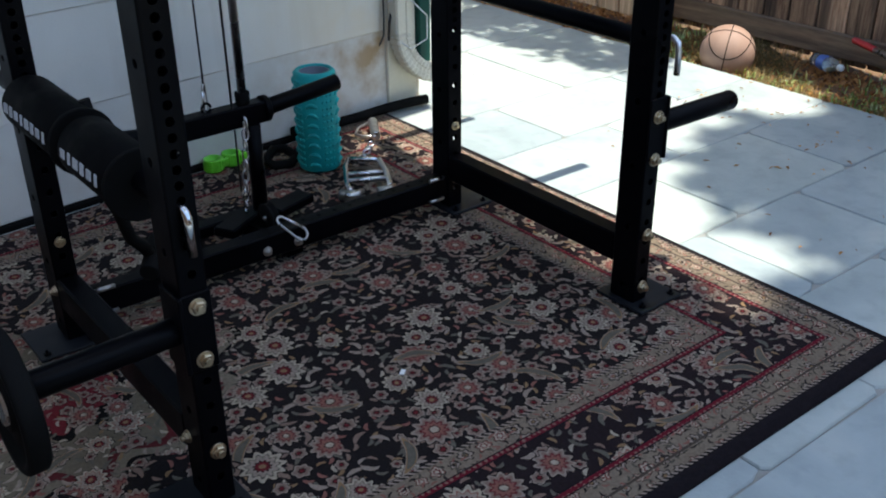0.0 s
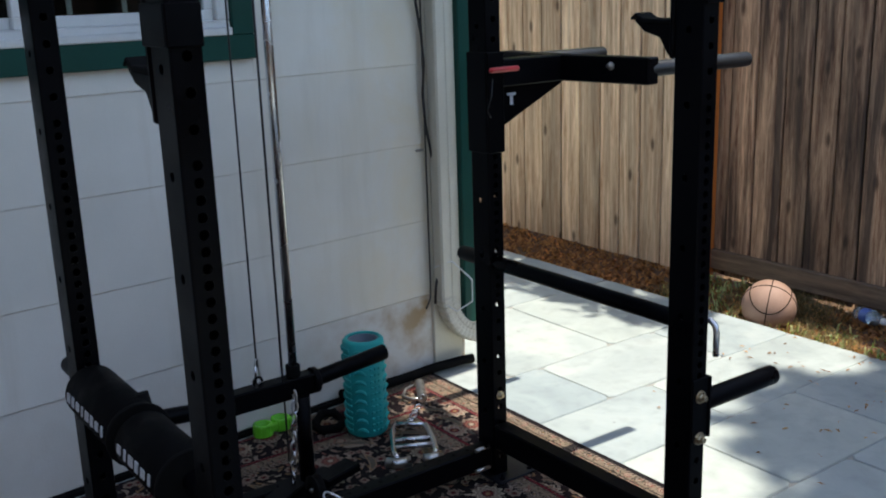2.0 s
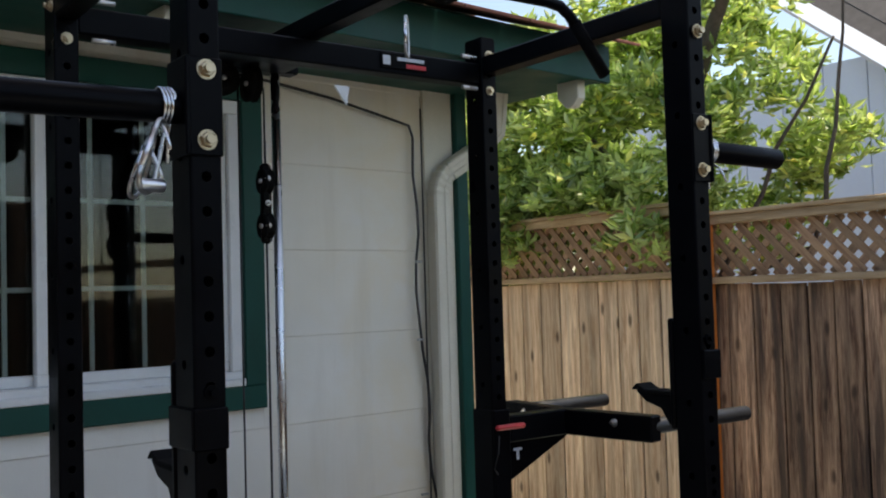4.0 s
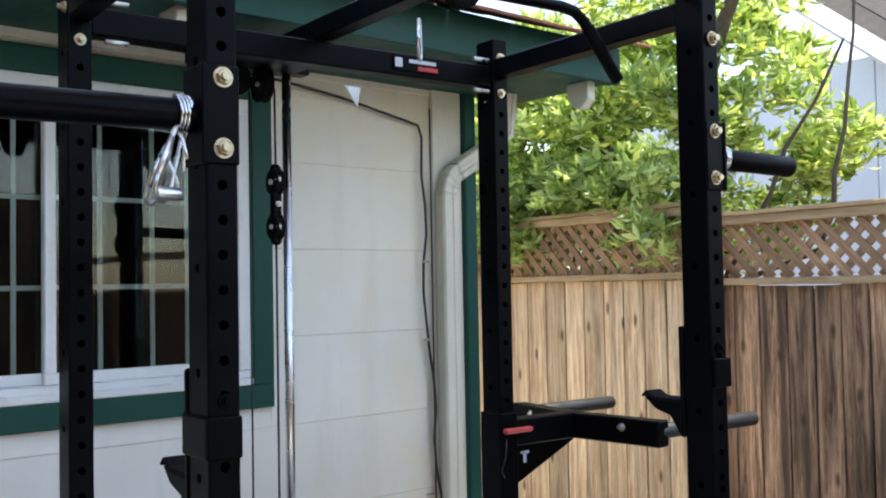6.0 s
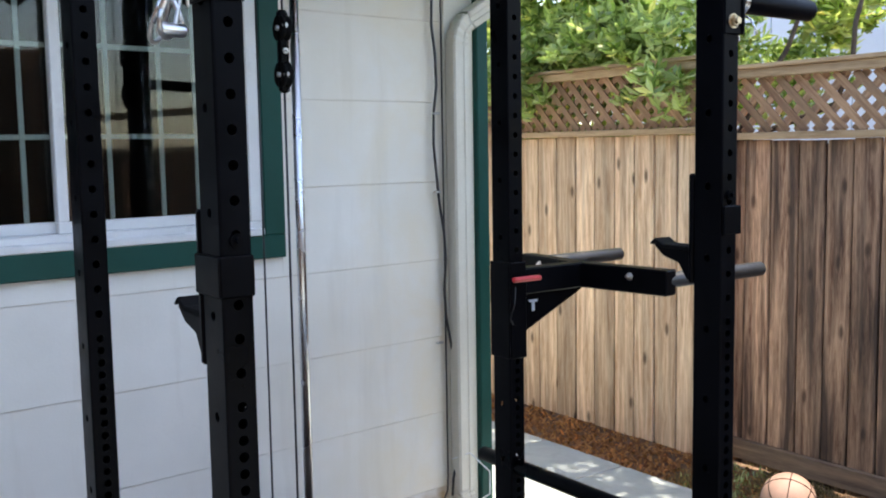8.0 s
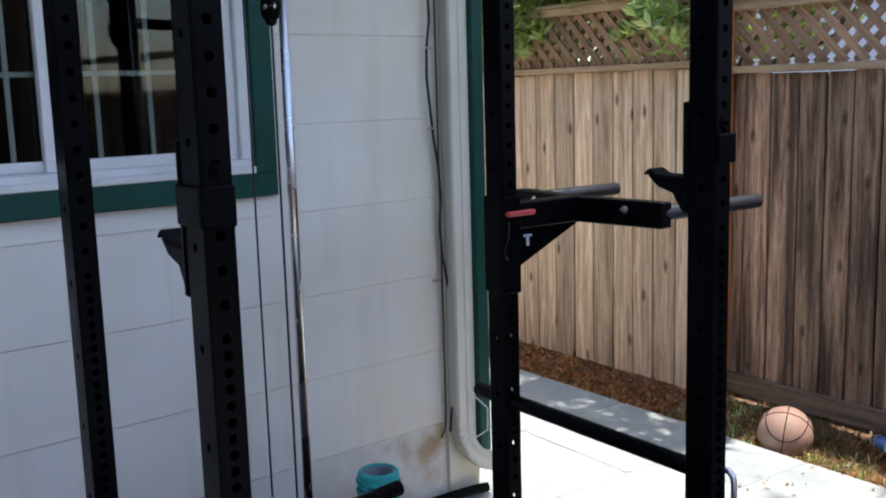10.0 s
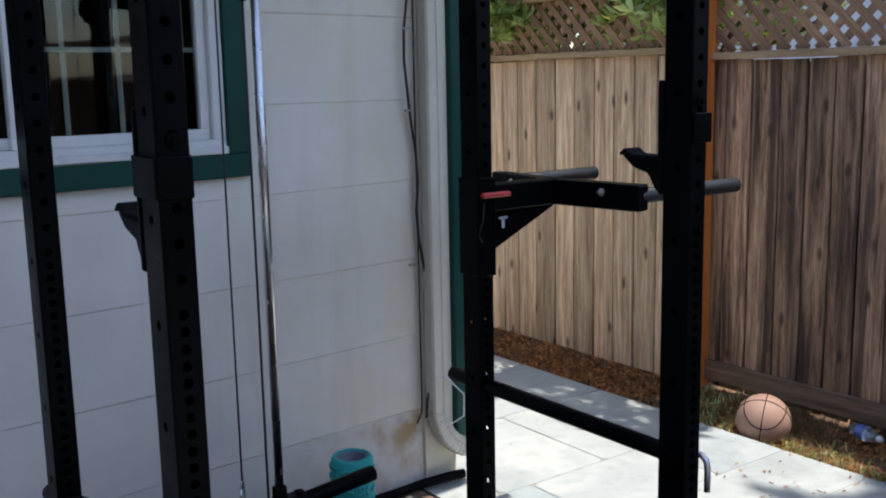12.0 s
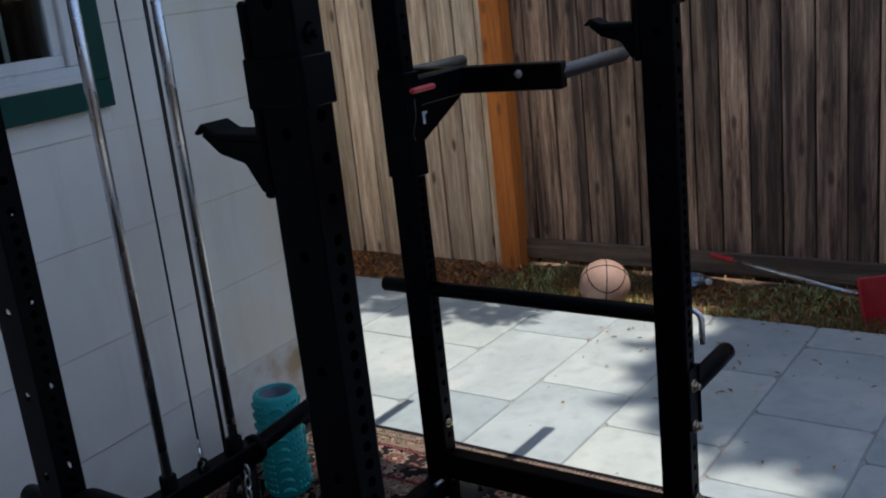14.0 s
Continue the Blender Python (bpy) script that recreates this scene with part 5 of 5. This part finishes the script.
# ---- loose things ----
def massage_roller():
    """Hollow foam roller standing on end, with raised pads and dots."""
    f = thing("foam_roller", "teal textured foam roller standing upright on the rug", "foam roller", at=(-0.138, 0.49, 0.014))
    R, H = 0.067, 0.325
    body = part("body", lathe([(0.050, 0.0), (R - 0.006, 0.0), (R, 0.006), (R, H - 0.008), (R - 0.007, H), (0.052, H), (0.050, H - 0.004), (0.050, 0.0)], 48), M_teal, f)
    part("core", lathe([(0.0495, 0.002), (0.0495, H - 0.006), (0.045, H - 0.006), (0.045, 0.002), (0.0495, 0.002)], 40), M_core, f, "grey plastic inner tube")
    bm = bmesh.new()
    for k in range(8):
        a = 6.28318 * k / 8
        for j in range(9 if k % 2 else 14):
            if k % 2:
                pts = [Vector(((R + 0.001) * math.cos(a + t), (R + 0.001) * math.sin(a + t), 0.03 + j * 0.033 - 7 * (t * t) * 0.02)) for t in np.linspace(-0.3, 0.3, 6)]
                sweep(pts, [0.002, 0.006, 0.007, 0.007, 0.006, 0.002], 6, bm)
            else:
                for t in (-0.22, 0.0, 0.22):
                    p = Vector((R * math.cos(a + t), R * math.sin(a + t), 0.022 + j * 0.0212))
                    q = p + Vector((math.cos(a + t), math.sin(a + t), 0)) * 0.004
                    sweep([p, q], [0.006, 0.004], 6, bm)
    part("pad", bm, M_teal, f)


massage_roller()


def clip_pair(x, y):
    c = thing("barbell_clip", "bright lime green plastic barbell clip on the rug", "barbell clip", "barbell clips", at=(x, y, 0.014))
    part("ring", lathe([(0.023, 0), (0.031, 0), (0.032, 0.004), (0.032, 0.036), (0.031, 0.04), (0.023, 0.04), (0.023, 0)], 28), M_lime, c)
    part("lever", box((0.034, -0.016, 0.022), (0.04, 0.012, 0.028), 0.004, Matrix.Rotation(0.4, 4, "Z")), M_lime, c)
    for k in range(5):
        a = -2.2 + k * 0.5
        part("rib", box((0.0325 * math.cos(a), 0.0325 * math.sin(a), 0.020), (0.004, 0.007, 0.036), 0.001, Matrix.Rotation(a, 4, "Z")), M_lime, c)


clip_pair(-0.425, 0.68)
clip_pair(-0.355, 0.69)


def row_handle():
    """Close-grip rowing handle: two grips joined by a bent frame."""
    h = thing("row_handle", "chrome close-grip rowing handle lying on the rug", "cable handle")
    z = 0.034
    for pts in ([(-0.20, 0.215, z - 0.004), (-0.185, 0.262, z), (-0.125, 0.36, z + 0.012), (-0.085, 0.40, z + 0.016)], [(-0.098, 0.165, z - 0.004), (-0.075, 0.19, z), (-0.045, 0.25, z + 0.01), (-0.012, 0.335, z + 0.016)]):
        part("side_bar", sweep(pts, 0.0085, 12), M_chrome, h)
    part("grip", sweep([(-0.235, 0.225, z - 0.006), (-0.215, 0.20, z - 0.006), (-0.175, 0.185, z - 0.006)], 0.016, 14), M_zinc, h)
    part("grip", sweep([(-0.135, 0.17, z - 0.006), (-0.105, 0.158, z - 0.006), (-0.075, 0.165, z - 0.006)], 0.016, 14), M_zinc, h)
    part("cross_bar", rod((-0.085, 0.40, z + 0.016), (-0.012, 0.335, z + 0.016), 0.0085, 12), M_chrome, h)
    part("cross_bar", rod((-0.150, 0.318, z + 0.006), (-0.045, 0.258, z + 0.008), 0.0085, 12), M_chrome, h)
    part("cross_bar", rod((-0.172, 0.285, z + 0.002), (-0.062, 0.222, z + 0.004), 0.0085, 12), M_chrome, h)
    for k in range(5):
        part("link", sweep([(-0.035 + k * 0.026 + 0.014 * math.cos(a), 0.40 + k * 0.024 + (0.008 * math.sin(a) if k % 2 else 0), 0.034 + (0 if k % 2 else 0.008 * math.sin(a))) for a in np.linspace(0, 6.283, 10, endpoint=False)], 0.0035, 6, None, True), M_chrome, h)
    h2 = thing("stirrup_handle", "worn steel stirrup handle lying on the rug", "cable handle")
    part("grip", rod((0.20, 0.60, 0.035), (0.27, 0.72, 0.04), 0.016, 14, None, 0.003), M_zinc, h2)
    h2.location = (-0.08, -0.06, 0.0)
    part("bow", sweep([(0.20, 0.60, 0.035), (0.17, 0.64, 0.03), (0.17, 0.68, 0.028), (0.21, 0.72, 0.03), (0.27, 0.72, 0.04)], 0.005, 8), M_zinc, h2)


row_handle()


def black_bag():
    b = thing("rubber_mat_roll", "small black rubber block leaning at the wall", "rubber block")
    part("block", box((-0.03, 0.70, 0.055), (0.05, 0.05, 0.09), 0.008, Matrix.Rotation(0.2, 4, "Z")), M_rubber, b)
    s = thing("ankle_strap", "black fabric ankle strap lying on the rug", "strap")
    part("band", sweep([(-0.28, 0.60, 0.03), (-0.23, 0.63, 0.05), (-0.19, 0.62, 0.045), (-0.18, 0.57, 0.03), (-0.22, 0.54, 0.028), (-0.27, 0.55, 0.03)], 0.016, 8, None, True), M_rubber, s)


black_bag()
tagged(part("paper_scrap", box((-0.635, -0.630, 0.0145), (0.02, 0.011, 0.003), 0.001, Matrix.Rotation(0.7, 4, "Z")), M_vinyl), "tiny white scrap of paper on the rug", "scrap")


def basketball():
    R = 0.116
    b = thing("basketball", "faded pink-tan basketball with black seams on the soil", "basketball", at=(1.845, 0.378, 0.038))
    bm = bmesh.new()
    bmesh.ops.create_uvsphere(bm, u_segments=48, v_segments=32, radius=R)
    for f in bm.faces:
        f.smooth = True
    part("ball", bm, surface("faded_rubber", (0.27, 0.155, 0.11), (0.37, 0.235, 0.18), 0.6, 9, 260, 0.5), b)
    turn = Euler((0.25, 1.15, 0.75)).to_matrix()
    rings = []
    for k in range(2):
        rings.append([Vector((math.cos(t), math.sin(t), 0)) if k else Vector((math.cos(t), 0, math.sin(t))) for t in np.linspace(0, 6.28318, 48, endpoint=False)])
    for s in (-1, 1):
        rings.append([Vector((s * (0.62 + 0.22 * math.cos(2 * t)), math.cos(t) * 0.9, math.sin(t) * 0.9)).normalized() for t in np.linspace(0, 6.28318, 48, endpoint=False)])
    for ring in rings:
        part("seam", sweep([turn @ p * (R + 0.0002) for p in ring], 0.0022, 6, None, True), M_rubber, b)


basketball()


def bottle():
    n = Nodes("clear_plastic")
    clear = n.done((0.75, 0.85, 0.95), 0.08, 0.0, Transmission_Weight=0.85, IOR=1.3)
    b = thing("water_bottle", "crumpled clear plastic bottle with a blue label on the soil", "bottle")
    m = Matrix.Translation((2.10, 0.06, 0.012)) @ Euler((1.45, 0.1, -0.5)).to_matrix().to_4x4()
    part("body", lathe([(0.001, -0.09), (0.028, -0.09), (0.032, -0.08), (0.030, -0.05), (0.032, -0.03), (0.029, 0.0), (0.032, 0.03), (0.026, 0.06), (0.013, 0.085), (0.012, 0.10)], 20, m), clear, b)
    part("label_band", lathe([(0.0325, -0.035), (0.0328, 0.02)], 20, m), surface("blue_label", (0.05, 0.12, 0.45), (0.12, 0.22, 0.6), 0.3, 30, 200, 0.1), b, "blue and white label")
    part("cap", lathe([(0.001, 0.115), (0.014, 0.115), (0.0145, 0.10), (0.012, 0.098)], 16, m), M_vinyl, b)


bottle()


def scooper():
    """Long-handled dustpan leaning on the kick board."""
    s = thing("long_handled_dustpan", "red dustpan with a grey metal handle leaning on the fence", "dustpan")
    a, b = Vector((2.14, -0.044, 0.118)), Vector((1.93, -0.74, 0.06))
    part("handle", rod(a, b, 0.011, 12), M_zinc, s)
    part("grip", rod(a + (a - b).normalized() * 0.03, a - (a - b).normalized() * 0.09, 0.0135, 12, None, 0.004), M_red, s, "red plastic grip")
    m = axes(b + Vector((-0.03, -0.02, -0.10)), (0.25, -0.95, 0.15), (0.0, 0.1, 1))
    pan = box((0.08, 0.10, 0.0), (0.22, 0.20, 0.012), 0.004)
    box((0.08, 0.005, 0.05), (0.22, 0.012, 0.10), 0.004, None, pan)
    box((-0.03, 0.10, 0.04), (0.012, 0.20, 0.09), 0.004, None, pan)
    box((0.19, 0.10, 0.04), (0.012, 0.20, 0.09), 0.004, None, pan)
    part("pan", pan, M_red, s).matrix_local = m


scooper()


# ---- pieces of wall and pavement ----
def siding():
    """Wide lapped boards, each a wedge proud at its lower edge."""
    x0, x1, z0, z1 = WIN
    seams = [0.022 + 0.2845 * k for k in range(10)]
    for k, (a, b) in enumerate(zip(seams, seams[1:])):
        runs = [(-6.0, CORNER_X - 0.185)]
        if b > z0 - 0.074 and a < z1 + 0.074:
            lo, hi = max(a, z0 - 0.075), min(b, z1 + 0.075)
            runs = [(-6.0, x0 - 0.075, a, b), (x1 + 0.075, CORNER_X - 0.185, a, b)]
            if lo > a:
                runs.append((x0 - 0.075, x1 + 0.075, a, lo))
            if hi < b:
                runs.append((x0 - 0.075, x1 + 0.075, hi, b))
        for r in runs:
            p, q = r[0], r[1]
            lo, hi = (r[2], r[3]) if len(r) > 2 else (a, b)
            m = axes((p, 0, 0), (0, 1, 0), (0, 0, 1))
            out = [(WALL_Y + 0.025, lo), (WALL_Y + 0.0005, lo), (WALL_Y - 0.002, lo + 0.004), (WALL_Y + 0.0025, hi - 0.0004), (WALL_Y + 0.025, hi - 0.0004)]
            part("siding_board", prism(out, q - p, m), M_base if k == 0 else M_siding, wall)


siding()


def flagstones():
    rs = random.Random(12)
    lines = [-6.4, -5.6, -5.0, -4.3, -3.7, -3.0, -2.5, -2.05, -1.68, -1.33, -0.98, -0.60, -0.19, 0.18, 0.56, 1.22, 1.80, 2.5, 3.2, 4.0, 4.9]
    fixed = {-0.98: [0.44, 0.90, 1.50, 1.715], -0.60: [0.10, 0.635, 1.20, 1.715], -0.19: [0.12, 0.87, 1.715], 0.18: [0.22, 0.68, 1.30, 1.715], -1.33: [-0.28, 0.14, 0.70, 1.28, 1.715]}
    for a, b in zip(lines, lines[1:]):
        xs = list(fixed.get(a, [1.715]))
        while xs[0] > (0.56 if a >= 0.8 else -6.0):
            xs.insert(0, xs[0] - rs.uniform(0.45, 0.95))
        xs[0] = max(xs[0], -6.0)
        for p, q in zip(xs, xs[1:]):
            if q - p < 0.05:
                continue
            j = 0.0026
            bm = bmesh.new()
            w, h = q - p - 2 * j, b - a - 2 * j
            outline = []
            for (u0, v0), (u1, v1) in (((0, 0), (1, 0)), ((1, 0), (1, 1)), ((1, 1), (0, 1)), ((0, 1), (0, 0))):
                for t in (0.04, 0.35, 0.65, 0.96):
                    u, v = u0 + (u1 - u0) * t, v0 + (v1 - v0) * t
                    outline.append((u * w - w / 2 + rs.uniform(-0.002, 0.002), v * h - h / 2 + rs.uniform(-0.002, 0.002)))
            top = [bm.verts.new((x * (1 - 0.006 / w), y * (1 - 0.006 / h), 0)) for x, y in outline]
            mid = [bm.verts.new((x, y, -0.004)) for x, y in outline]
            low = [bm.verts.new((x, y, -0.016)) for x, y in outline]
            bm.faces.new(top)
            for i in range(len(outline)):
                k = (i + 1) % len(outline)
                bm.faces.new((mid[i], mid[k], top[k], top[i]))
                bm.faces.new((low[i], low[k], mid[k], mid[i]))
            ob = part("flagstone", bm, M_slate, patio_bed)
            ob.location = ((p + q) / 2, (a + b) / 2, rs.uniform(-0.002, 0.001))


flagstones()


def swing_house():
    """The house stands five degrees off the rack's axes, turned about its corner."""
    turn = Matrix.Translation((0.36, 0.81, 0)) @ Matrix.Rotation(radians(5), 4, "Z") @ Matrix.Translation((-0.36, -0.81, 0))
    names = {"wall_north", "wall_east", "corner_trim", "corner_board", "base_trim", "window_1", "room_interior", "fascia", "roof_deck", "barge_board", "house_roof", "soffit", "rafter_tail", "downspout", "wall_cable", "drain_hose"}
    for ob in scene.objects:
        if ob.parent is None and ob.name.split(".")[0] in names:
            ob.matrix_basis = turn @ ob.matrix_basis


swing_house()
